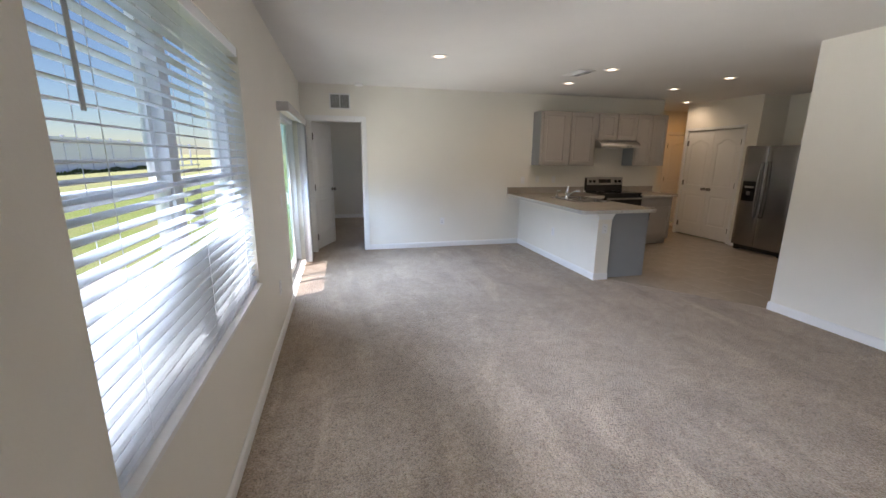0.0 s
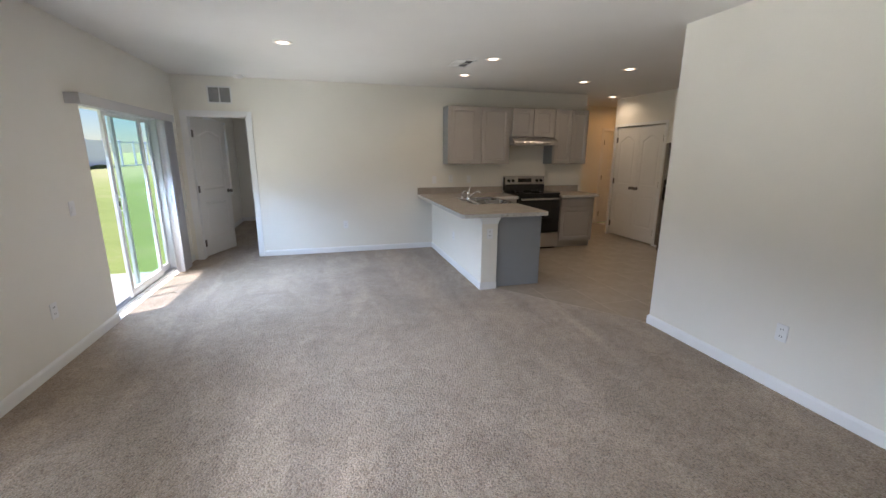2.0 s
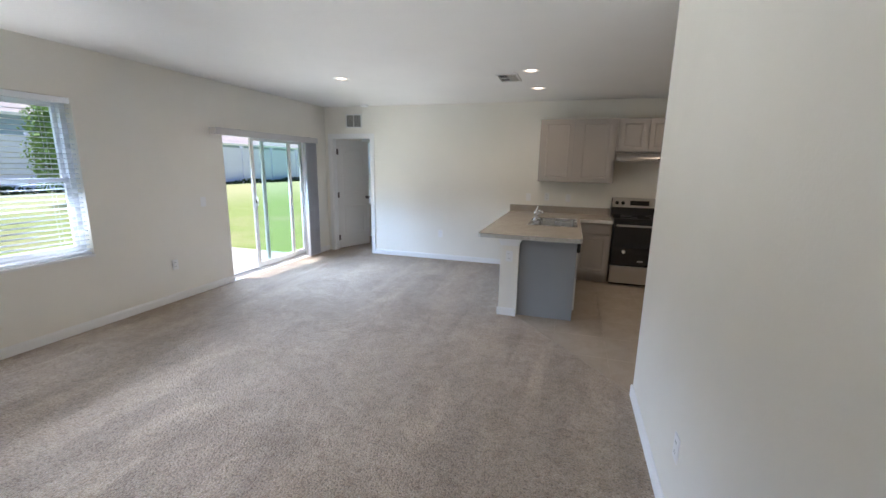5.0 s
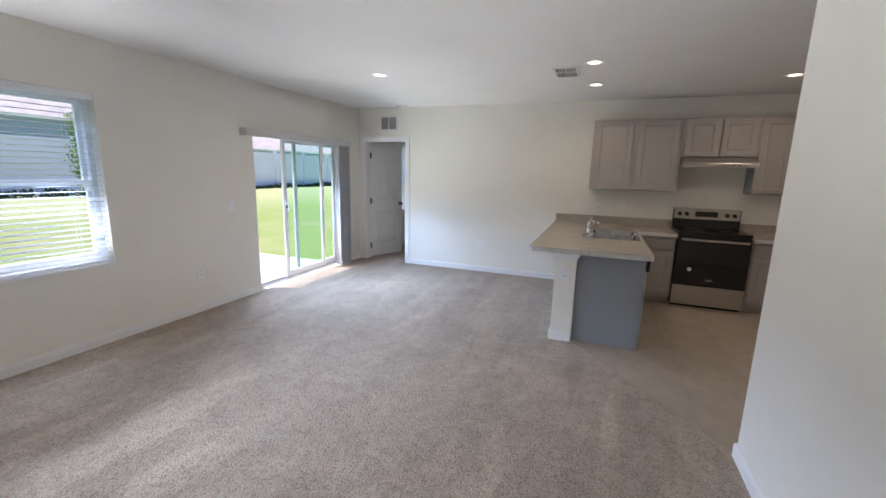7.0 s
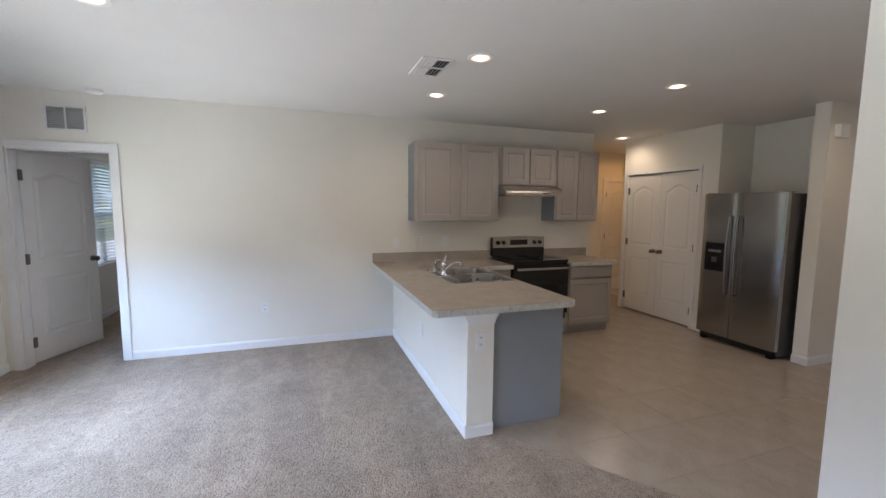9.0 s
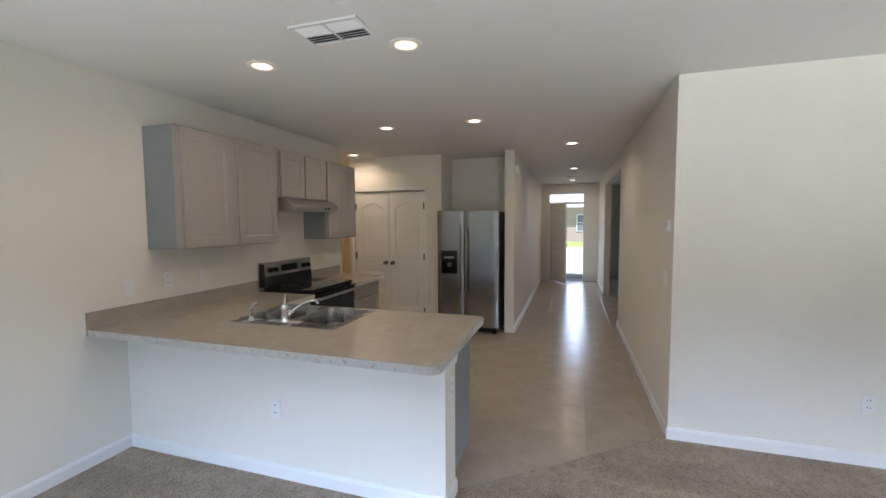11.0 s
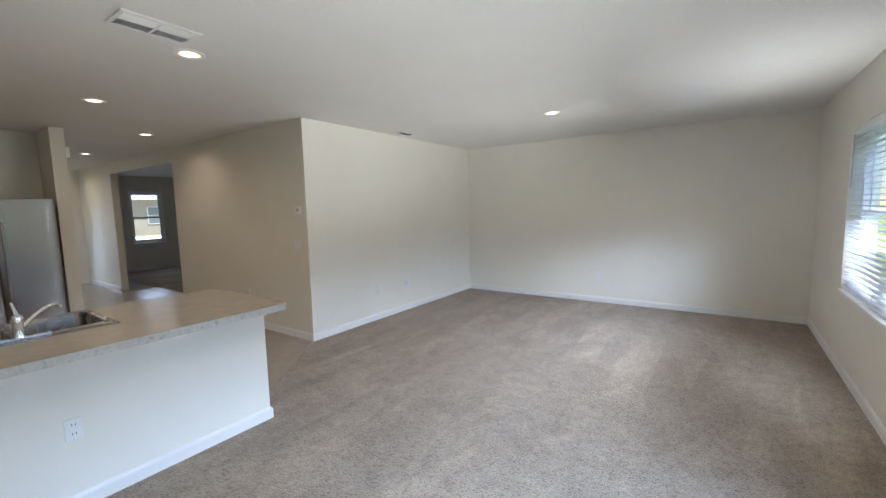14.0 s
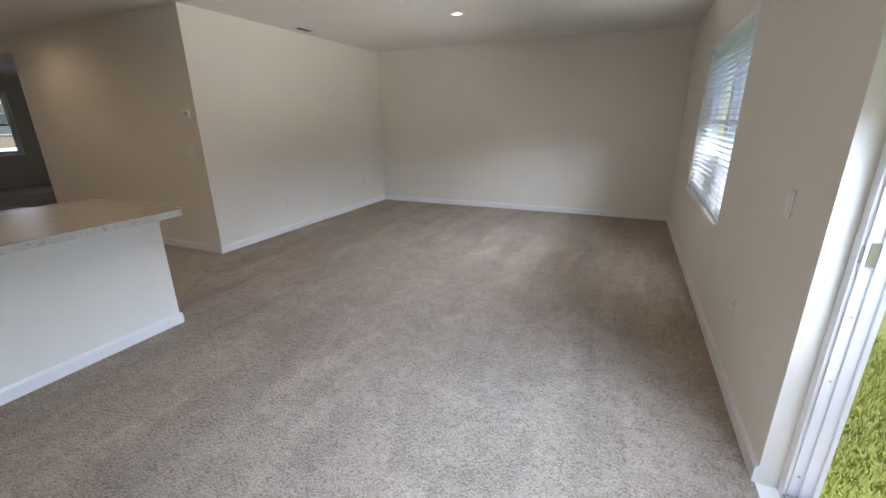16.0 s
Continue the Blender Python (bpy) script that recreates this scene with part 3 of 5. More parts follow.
part("transom_pane", slab(12.26, 3.375, 2.06, 12.27, 4.235, 2.28), GLASS, fd).visible_shadow = False
part("threshold", slab(12.21, 3.375, 0.0, 12.34, 4.235, 0.02, 0.004), ALUMINIUM, fd)
ed = thing("entry_door", "grey-white panelled front door standing ajar", "door", pose(12.19, 4.23, 0.025, 0, 0, 208.5))
part("leaf", panel_leaf(0.85, 1.985, 0.044, two_panels(0.85, 1.985, 0.0)), DOOR, ed)
bm = bmesh.new()
box(bm, 0.765, 0.044, 1.05, 0.815, 0.062, 1.17, 0.006)
part("deadbolt", bm, BRONZE, ed, "dark electronic deadbolt")
bm = bmesh.new()
tube(bm, [(0.79, 0.044, 0.95), (0.79, 0.095, 0.95), (0.68, 0.095, 0.95)], 0.011, 10)
part("lever", bm, BRONZE, ed, "dark lever handle", True)
for z in (0.2, 1.0, 1.78):
    hinge(ed, 0.0, 0.03, z)


def window(name, y0, y1, z0, z1, units, label, xo=LEFT - 0.165, s=1):
    """Single-hung window units side by side in a wall that runs along y; the room lies along s * x."""
    w = thing(name, label, "window", kind="structure")
    step = (y1 - y0) / units
    for u in range(units):
        a, b = y0 + u * step, y0 + (u + 1) * step
        mid = z0 + (z1 - z0) * 0.49
        bm = bmesh.new()
        x0, x1 = sorted((xo, xo + s * 0.075))
        for r in ((a, a + 0.045, z0, z1), (b - 0.045, b, z0, z1), (a + 0.045, b - 0.045, z0, z0 + 0.05), (a + 0.045, b - 0.045, z1 - 0.045, z1)):
            box(bm, x0, r[0], r[2], x1, r[1], r[3], 0.003)
        part("window_frame", bm, VINYL, w)
        for q0, q1, off in ((z0 + 0.05, mid + 0.02, 0.035), (mid - 0.02, z1 - 0.045, 0.005)):
            bm = bmesh.new()
            k0, k1 = sorted((xo + s * off, xo + s * (off + 0.028)))
            for r in ((a + 0.045, a + 0.08, q0, q1), (b - 0.08, b - 0.045, q0, q1), (a + 0.08, b - 0.08, q0, q0 + 0.04), (a + 0.08, b - 0.08, q1 - 0.04, q1)):
                box(bm, k0, r[0], r[2], k1, r[1], r[3], 0.003)
            sash = part("sash", bm, VINYL, w)
            m = (k0 + k1) / 2
            p = part("pane", slab(m - 0.003, a + 0.08, q0 + 0.04, m + 0.003, b - 0.08, q1 - 0.04), GLASS, sash)
            p.visible_shadow = False
    return w


def sill(parent, y0, y1, z, x0, x1):
    part("window_sill", slab(x0, y0, z, x1, y1, z + 0.022, 0.005), TRIM, parent, "white painted window sill")


w1 = window("window_1", WIN[0], WIN[1], WIN[2] + 0.024, WIN[3], 2, "white vinyl twin single-hung window")
sill(w1, WIN[0] + 0.001, WIN[1] - 0.001, WIN[2] + 0.001, LEFT - 0.09, LEFT + 0.02)
w2 = window("window_2", BEDWIN[0], BEDWIN[1], BEDWIN[2] + 0.024, BEDWIN[3], 2, "white vinyl bedroom window behind blinds")
sill(w2, BEDWIN[0] + 0.001, BEDWIN[1] - 0.001, BEDWIN[2] + 0.001, LEFT - 0.09, LEFT + 0.02)
w3 = window("window_3", 0.98, 1.75, 0.754, 2.14, 1, "white vinyl front room window without blinds", 13.43, -1)
sill(w3, 0.981, 1.749, 0.731, 13.28, 13.36)


def slat_blind(y0, y1, z0, z1, tilt, label, x=LEFT - 0.038, wand_y=None):
    b = thing("window_blind", label, "blinds", Matrix.Translation((x, y0, z0)), "slatted blinds")
    w, h = y1 - y0, z1 - z0
    part("headrail", slab(-0.03, 0, h - 0.05, 0.034, w, h, 0.004), VINYL, b)
    part("bottom_rail", slab(-0.026, 0.004, 0.0, 0.026, w - 0.004, 0.018, 0.004), SLAT, b)
    bm = bmesh.new()
    n = 5
    top = []
    for k in range(n):
        u = -0.025 + 0.05 * k / (n - 1)
        top.append((u, 0.0035 * (1 - (u / 0.025) ** 2)))
    outline = [(u, v - 0.0015) for u, v in top] + [(u, v + 0.0015) for u, v in reversed(top)]
    prism(bm, outline, 0.004, w - 0.004, "y")
    me = finish("slat", bm, SLAT)
    count = int((h - 0.085) / 0.0425)
    for i in range(count):
        s = new("slat", me)
        s.parent = b
        s.matrix_basis = pose(random.uniform(-0.001, 0.001), 0, 0.036 + (i + 0.2) * (h - 0.09) / count, 0, tilt + random.uniform(-0.4, 0.4), 0)
    for f in (0.12, 0.5, 0.88):
        for dx in (-0.027, 0.027):
            bm = bmesh.new()
            tube(bm, [(dx, w * f, 0.01), (dx, w * f, h - 0.04)], 0.0011, 5)
            part("ladder_cord", bm, SLAT, b)
    if wand_y is not None:
        bm = bmesh.new()
        tube(bm, [(0.042, wand_y, h - 0.06), (0.046, wand_y, h - 0.5)], 0.0055, 8)
        part("wand", bm, VALANCE, b, "grey tilt wand")
    return b


slat_blind(WIN[0] + 0.006, WIN[1] - 0.006, WIN[2] + 0.026, WIN[3] - 0.003, 5, "white two-inch slat blind lowered over the window", wand_y=0.11)
slat_blind(BEDWIN[0] + 0.006, BEDWIN[1] - 0.006, BEDWIN[2] + 0.026, BEDWIN[3] - 0.003, 42, "white slat blind lowered over the bedroom window")

# sliding glass door
sd = thing("door_5", "white aluminium sliding glass door, partly open", "sliding door", kind="structure")
X0, X1 = LEFT - 0.185, LEFT - 0.075
bm = bmesh.new()
box(bm, X0, SLIDE[0], 0.0, X1, SLIDE[0] + 0.045, SLIDE[3], 0.003)
part("jamb", bm, VINYL, sd)
bm = bmesh.new()
box(bm, X0, SLIDE[1] - 0.045, 0.0, X1, SLIDE[1], SLIDE[3], 0.003)
part("jamb", bm, VINYL, sd)
for x in (X0 + 0.012, X0 + 0.052, X0 + 0.09):
    part("jamb_rib", slab(x, SLIDE[0] + 0.0445, 0.03, x + 0.010, SLIDE[0] + 0.056, SLIDE[3] - 0.051, 0.002), VINYL, sd)
for z in (0.12, 0.55, 0.80, 1.35, 1.75):
    bm = lathe(bmesh.new(), [(0.005, 0), (0.005, 0.0015), (0.002, 0.002)], sides=10)
    part("screw", bm, ALUMINIUM, sd, at=Matrix.Translation((X0 + 0.076, SLIDE[0] + 0.045, z)) @ pose(0, 0, 0, -90))
part("head", slab(X0, SLIDE[0] + 0.045, SLIDE[3] - 0.05, X1, SLIDE[1] - 0.045, SLIDE[3], 0.003), VINYL, sd)
bm = bmesh.new()
box(bm, X0, SLIDE[0] + 0.045, 0.0, X1, SLIDE[1] - 0.045, 0.022, 0.003)
for x in (X0 + 0.03, X0 + 0.07, X1 - 0.01):
    box(bm, x - 0.003, SLIDE[0] + 0.05, 0.021, x + 0.003, SLIDE[1] - 0.05, 0.034)
part("track", bm, ALUMINIUM, sd, "metal sill track")


def glass_panel(y0, y1, x, handle, glass):
    bm = bmesh.new()
    z0, z1 = 0.036, SLIDE[3] - 0.03
    for r in ((y0, y0 + 0.06, z0, z1), (y1 - 0.06, y1, z0, z1), (y0 + 0.06, y1 - 0.06, z0, z0 + 0.08), (y0 + 0.06, y1 - 0.06, z1 - 0.06, z1)):
        box(bm, x - 0.014, r[0], r[2], x + 0.014, r[1], r[3], 0.003)
    p = part("door_panel", bm, VINYL, sd)
    g = part("pane", slab(x - 0.003, y0 + 0.06, z0 + 0.08, x + 0.003, y1 - 0.06, z1 - 0.06), glass, p)
    g.visible_shadow = False
    if handle:
        bm = bmesh.new()
        box(bm, x + 0.014, y0 + 0.018, 0.93, x + 0.022, y0 + 0.042, 1.12, 0.003)
        part("handle_plate", bm, VINYL, p)
        bm = bmesh.new()
        tube(bm, [(x + 0.02, y0 + 0.03, 0.95), (x + 0.055, y0 + 0.03, 0.965), (x + 0.055, y0 + 0.03, 1.085), (x + 0.02, y0 + 0.03, 1.1)], 0.008, 10)
        part("handle", bm, VINYL, p, "white pull handle", True)
        part("latch", slab(x + 0.014, y0 + 0.024, 1.0, x + 0.028, y0 + 0.05, 1.05, 0.003), BLACK, p, "black latch lever")


glass_panel(5.155, 6.115, X0 + 0.03, False, GREENGLASS)
glass_panel(4.90, 5.765, X0 + 0.07, True, GREENGLASS)
bm = bmesh.new()
box(bm, X0 + 0.09, SLIDE[0] + 0.044, 0.99, X0 + 0.105, SLIDE[0] + 0.050, 1.05)
box(bm, X0 + 0.06, SLIDE[0] + 0.045, 0.98, X0 + 0.085, SLIDE[0] + 0.051, 1.06)
part("strike", bm, ALUMINIUM, sd, "metal latch keeper")

# vertical blind: valance and stacked vanes
val = thing("vertical_blind", "grey vertical blind drawn to one side under a valance", "blinds", Matrix.Translation((LEFT, 4.13, 1.905)))
bm = bmesh.new()
box(bm, 0.095, 0, 0, 0.105, 2.095, 0.085, 0.003)
box(bm, 0.0, 0, 0, 0.095, 0.010, 0.085, 0.003)
box(bm, 0.0, 2.085, 0, 0.095, 2.095, 0.085, 0.003)
box(bm, 0.004, 0.011, 0.072, 0.0945, 2.084, 0.080)
part("valance", bm, VALANCE, val, "grey fabric-covered valance")
part("rail", slab(0.03, 0.03, 0.035, 0.07, 2.06, 0.07, 0.004), VINYL, val)
bm = bmesh.new()
pts = [(-0.044 + 0.088 * i / 6, 0.010 * math.sin(math.pi * i / 6)) for i in range(7)]
prism(bm, [(x, y - 0.0009) for x, y in pts] + [(x, y + 0.0009) for x, y in reversed(pts)], -1.885, 0.02)
vane_mesh = finish("vane", bm, VANE)
for i in range(18):
    o = new("vane", vane_mesh)
    o.parent = val
    o.matrix_basis = pose(0.05, 1.775 + i * 0.0165, 0, 0, 0, random.uniform(-16, 10) + 8)
for y in (0.42, 1.35, 1.9):
    part("bracket_clip", slab(0.02, y, 0.08, 0.06, y + 0.03, 0.094, 0.003), BLACK, val, "small dark bracket clip")


# ---- kitchen ----
single("half_wall", slab(3.02, 4.31, 0, 3.21, BACK - 0.001, 0.843), WALL, "off-white drywall half wall under the countertop", "half wall", "structure")
bm = bmesh.new()
prism(bm, [(2.995, 0.843), (2.995, 0.826), (3.018, 0.785), (3.018, 0.77), (3.212, 0.77), (3.212, 0.785), (3.235, 0.826), (3.235, 0.843)], 4.296, 4.312, "y")
single("trim", bm, TRIM, "white painted flared cap moulding on the half wall end", "moulding", "structure")


def shaker(w, h, thick=0.02, rail=0.055):
    """A framed cabinet leaf with a sunk flat panel and an inner bead."""
    return panel_leaf(w, h, thick, [panel_outline(rail, rail, w - rail, h - rail)], ((0.004, 0.005), (0.012, 0.006), (0.024, 0.014)))


def facing(x, y, z, direction):
    """Turns a leaf built along x, facing -y, to face -y or +x."""
    return pose(x, y, z, 0, 0, 90 if direction == "x" else 0)


def cabinet(name, label, x0, y0, z0, x1, y1, z1, fronts, direction, toe=0.0, side=None, group=""):
    """A cabinet unit: body, face frame and framed fronts. fronts: (offset, width, z, height, framed)."""
    c = thing(name, label, "cabinet", group=group)
    if direction == "y":
        part("body", slab(x0, y0 + 0.042, z0 + toe, x1, y1, z1), side or CAB, c)
        bm = bmesh.new()
        for r in ((x0, z0 + toe, x0 + 0.04, z1), (x1 - 0.04, z0 + toe, x1, z1), (x0 + 0.04, z0 + toe, x1 - 0.04, z0 + toe + 0.04), (x0 + 0.04, z1 - 0.04, x1 - 0.04, z1)):
            box(bm, r[0], y0 + 0.0215, r[1], r[2], y0 + 0.0415, r[3])
        mid = (x0 + x1) / 2
        box(bm, mid - 0.04, y0 + 0.0215, z0 + toe + 0.04, mid + 0.04, y0 + 0.0415, z1 - 0.04)
        part("face_frame", bm, CAB, c)
        if toe:
            part("toe_kick", slab(x0 + 0.002, y0 + 0.08, z0, x1 - 0.002, y1 - 0.002, z0 + toe), CAB, c)
    else:
        part("body", slab(x0, y0, z0 + toe, x1 - 0.022, y1, z1), side or CAB, c)
        if toe:
            part("toe_kick", slab(x0 + 0.002, y0 + 0.002, z0, x1 - 0.08, y1 - 0.002, z0 + toe), CAB, c)
    for off, w, z, h, framed in fronts:
        bm = shaker(w, h) if framed else panel_leaf(w, h, 0.02, [panel_outline(0.012, 0.012, w - 0.012, h - 0.012)], ((0.006, -0.002), (0.012, -0.002)))
        m = facing(x0 + off, y0, z, "y") if direction == "y" else facing(x1, y0 + off, z, "x")
        part("cabinet_door" if framed else "drawer_front", bm, CAB, c, at=m)
    return c


UP0, UP1 = 1.375, 2.25
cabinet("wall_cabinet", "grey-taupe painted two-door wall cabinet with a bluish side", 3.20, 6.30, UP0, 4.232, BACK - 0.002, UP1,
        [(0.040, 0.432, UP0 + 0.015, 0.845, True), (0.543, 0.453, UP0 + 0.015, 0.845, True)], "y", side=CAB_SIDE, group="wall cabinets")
cabinet("wall_cabinet", "short grey-taupe wall cabinet above the range hood", 4.235, 6.30, 1.80, 5.007, BACK - 0.002, UP1,
        [(0.03, 0.345, 1.815, 0.42, True), (0.403, 0.345, 1.815, 0.42, True)], "y", group="wall cabinets")
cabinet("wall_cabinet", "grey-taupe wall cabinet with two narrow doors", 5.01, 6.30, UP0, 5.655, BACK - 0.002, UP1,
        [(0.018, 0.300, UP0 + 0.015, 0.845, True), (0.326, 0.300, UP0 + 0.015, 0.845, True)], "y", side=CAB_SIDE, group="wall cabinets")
cabinet("base_cabinet", "grey-taupe base cabinet with one drawer beside the range", 3.80, 6.0, 0, 4.255, BACK - 0.002, 0.847,
        [(0.02, 0.415, 0.69, 0.14, False), (0.02, 0.415, 0.125, 0.55, True)], "y", 0.1, group="base cabinets")
cabinet("base_cabinet", "grey-taupe base cabinet with one wide drawer beside the passage", 5.028, 6.0, 0, 5.68, BACK - 0.002, 0.847,
        [(0.02, 0.612, 0.69, 0.14, False), (0.02, 0.612, 0.125, 0.55, True)], "y", 0.1, group="base cabinets")
cabinet("base_cabinet", "grey-taupe sink base cabinet with two doors", 3.215, 5.02, 0, 3.795, 5.995, 0.74,
        [(0.02, 0.46, 0.125, 0.705, True), (0.49, 0.46, 0.125, 0.705, True)], "x", 0.1, group="base cabinets")
single("end_panel", slab(3.213, 4.362, 0.0, 3.785, 4.382, 0.847, 0.002), CAB_SIDE, "blue-grey cabinet end panel beside the half wall", "cabinet panel")
dw = thing("dishwasher", "stainless dishwasher with a black control strip under the counter", "dishwasher")
part("body", slab(3.215, 4.385, 0.10, 3.77, 5.015, 0.843), DARKGAP, dw)
part("door", slab(3.772, 4.392, 0.11, 3.802, 5.01, 0.72, 0.006), STEEL_H, dw, "brushed steel door")
part("control_panel", slab(3.772, 4.392, 0.725, 3.822, 5.01, 0.838, 0.01), BLACK, dw, "black control panel with a pocket handle")
part("toe_panel", slab(3.70, 4.392, 0.0, 3.72, 5.01, 0.10), BLACK, dw)


def outline_slab(outline, z0, z1, holes=(), bevel=0.006):
    """A slab with rectangular holes through it."""
    bm = bmesh.new()
    edges, loops = [], []
    for pts in (outline, *[[(h[0], h[1]), (h[2], h[1]), (h[2], h[3]), (h[0], h[3])] for h in holes]):
        vs = [bm.verts.new((x, y, z1)) for x, y in pts]
        edges += [bm.edges.new((vs[i], vs[(i + 1) % len(vs)])) for i in range(len(vs))]
    bmesh.ops.triangle_fill(bm, edges=edges, use_beauty=True)
    top = bm.faces[:]
    bmesh.ops.dissolve_limit(bm, angle_limit=0.01, verts=bm.verts[:], edges=bm.edges[:])
    r = bmesh.ops.extrude_face_region(bm, geom=bm.faces[:])
    for v in [g for g in r["geom"] if isinstance(g, bmesh.types.BMVert)]:
        v.co.z = z0
    bmesh.ops.recalc_face_normals(bm, faces=bm.faces[:])
    return bm


SINK = (3.235, 5.125, 3.765, 5.885)
ct = thing("countertop", "speckled beige laminate L-shaped countertop with a mottled edge", "countertop")
L_OUT = [(2.775, 4.30), (2.805, 4.27), (3.80, 4.27), (3.83, 4.30), (3.83, 5.965), (4.258, 5.965), (4.258, 6.598), (2.775, 6.598)]
part("worktop", outline_slab(L_OUT, 0.849, 0.89, [SINK]), LAMINATE, ct)
bm = bmesh.new()
e = 0.002
for (ax, ay), (bx, by) in zip(L_OUT[:5] + [L_OUT[5]], L_OUT[1:6] + [L_OUT[6]]):
    t = Vector((bx - ax, by - ay, 0)).normalized()
    nrm = Vector((t.y, -t.x, 0))
    a, b = Vector((ax, ay, 0)), Vector((bx, by, 0))
    q = [a, b, b + nrm * e, a + nrm * e]
    prism(bm, [(p.x, p.y) for p in q], 0.845, 0.887)
prism(bm, [(2.773, 4.30), (2.775, 4.30), (2.775, 6.60), (2.773, 6.60)], 0.845, 0.887)
part("edge_band", bm, LAMEDGE, ct, "mottled pale laminate edge band")
part("backsplash", slab(2.775, 6.60, 0.847, 4.258, BACK - 0.001, 0.995, 0.003), LAMINATE, ct)
ct2 = thing("countertop", "short speckled beige laminate countertop beside the range", "countertop")
part("worktop", slab(5.024, 5.965, 0.849, 5.735, 6.598, 0.89, 0.003), LAMINATE, ct2)
part("edge_band", slab(5.026, 5.963, 0.846, 5.737, 5.965, 0.886), LAMEDGE, ct2, "mottled pale laminate edge band")
part("backsplash", slab(5.024, 6.60, 0.847, 5.735, BACK - 0.001, 0.995, 0.003), LAMINATE, ct2)


def sink():
    s = thing("kitchen_sink", "stainless double-bowl drop-in sink in the countertop", "sink")
    x0, y0, x1, y1 = 3.205, 5.095, 3.79, 5.91
    mid = (y0 + y1) / 2
    bowls = [(x0 + 0.11, y0 + 0.03, x1 - 0.03, mid - 0.015), (x0 + 0.11, mid + 0.015, x1 - 0.03, y1 - 0.03)]
    bm = outline_slab([(x0, y0), (x1, y0), (x1, y1), (x0, y1)], 0.8905, 0.8945, bowls)
    part("rim", bm, SINKSTEEL, s)
    for bx0, by0, bx1, by1 in bowls:
        bm = bmesh.new()
        rings = []
        for d, z in ((0.0, 0.8935), (0.004, 0.88), (0.016, 0.79), (0.045, 0.762), (0.12, 0.758)):
            ring = []
            r = 0.05
            for cx, cy, a0 in ((bx1 - d - r, by0 + d + r, -90), (bx1 - d - r, by1 - d - r, 0), (bx0 + d + r, by1 - d - r, 90), (bx0 + d + r, by0 + d + r, 180)):
                for k in range(5):
                    a = radians(a0 + 90 * k / 4)
                    ring.append(bm.verts.new((cx + r * math.cos(a), cy + r * math.sin(a), z)))
            rings.append(ring)
        for a, b in zip(rings, rings[1:]):
            for i in range(len(a)):
                bm.faces.new((a[i], a[(i + 1) % len(a)], b[(i + 1) % len(a)], b[i]))
        bm.faces.new(rings[-1])
        # fill the square hole's corners round the bowl's rounded mouth
        for (cx, cy), (sx, sy) in (((bx1, by0), (-1, 1)), ((bx1, by1), (-1, -1)), ((bx0, by1), (1, -1)), ((bx0, by0), (1, 1))):
            pts = [bm.verts.new((cx, cy, 0.8937))]
            for k in range(5):
                a = radians(90 * k / 4)
                pts.append(bm.verts.new((cx + sx * 0.05 * (1 - math.cos(a)), cy + sy * 0.05 * (1 - math.sin(a)), 0.8937)))
            for i in range(1, 5):
                bm.faces.new((pts[0], pts[i], pts[i + 1]))
        bmesh.ops.recalc_face_normals(bm, faces=bm.faces[:])
        part("bowl", bm, SINKSTEEL, s, "", True)
        part("drain", lathe(bmesh.new(), [(0.045, 0.7585), (0.045, 0.762), (0.03, 0.760), (0.005, 0.759)], (bx0 + bx1) / 2, (by0 + by1) / 2, 20), CHROME, s, "chrome drain", True)
    f = thing("faucet", "chrome single-lever kitchen faucet on the sink deck", "faucet", Matrix.Translation((3.265, 5.50, 0.8947)))
    part("base_plate", slab(-0.028, -0.12, 0, 0.028, 0.12, 0.012, 0.005), CHROME, f)
    part("body", lathe(bmesh.new(), [(0.027, 0.012), (0.024, 0.03), (0.022, 0.08), (0.025, 0.10), (0.021, 0.122), (0.008, 0.13)]), CHROME, f, "", True)
    pts = [(0, 0, 0.05)]
    for i in range(9):
        u = i / 8
        pts.append((0.012 + 0.085 * u, -0.015 - 0.16 * u, 0.055 + 0.085 * math.sin(min(1.0, u * 1.05) * math.pi * 0.5)))
    pts.append((0.101, -0.188, 0.118))
    part("spout", tube(bmesh.new(), pts, [0.013, 0.012] + [0.0095] * 7 + [0.011, 0.011], 12), CHROME, f, "", True)
    part("lever", tube(bmesh.new(), [(0, 0, 0.12), (0.012, 0.004, 0.15), (0.028, 0.012, 0.19)], [0.012, 0.008, 0.006], 10), CHROME, f, "", True)
    sp = thing("side_sprayer", "chrome side spray nozzle on the sink deck", "sprayer", Matrix.Translation((3.265, 5.78, 0.8947)))
    part("holder", lathe(bmesh.new(), [(0.024, 0), (0.022, 0.008), (0.014, 0.02), (0.014, 0.035)], sides=20), CHROME, sp, "", True)
    part("nozzle", tube(bmesh.new(), [(0, 0, 0.03), (0, 0, 0.08), (0.012, 0, 0.10), (0.05, 0, 0.105)], [0.011, 0.013, 0.014, 0.013], 12), CHROME, sp, "", True)


sink()


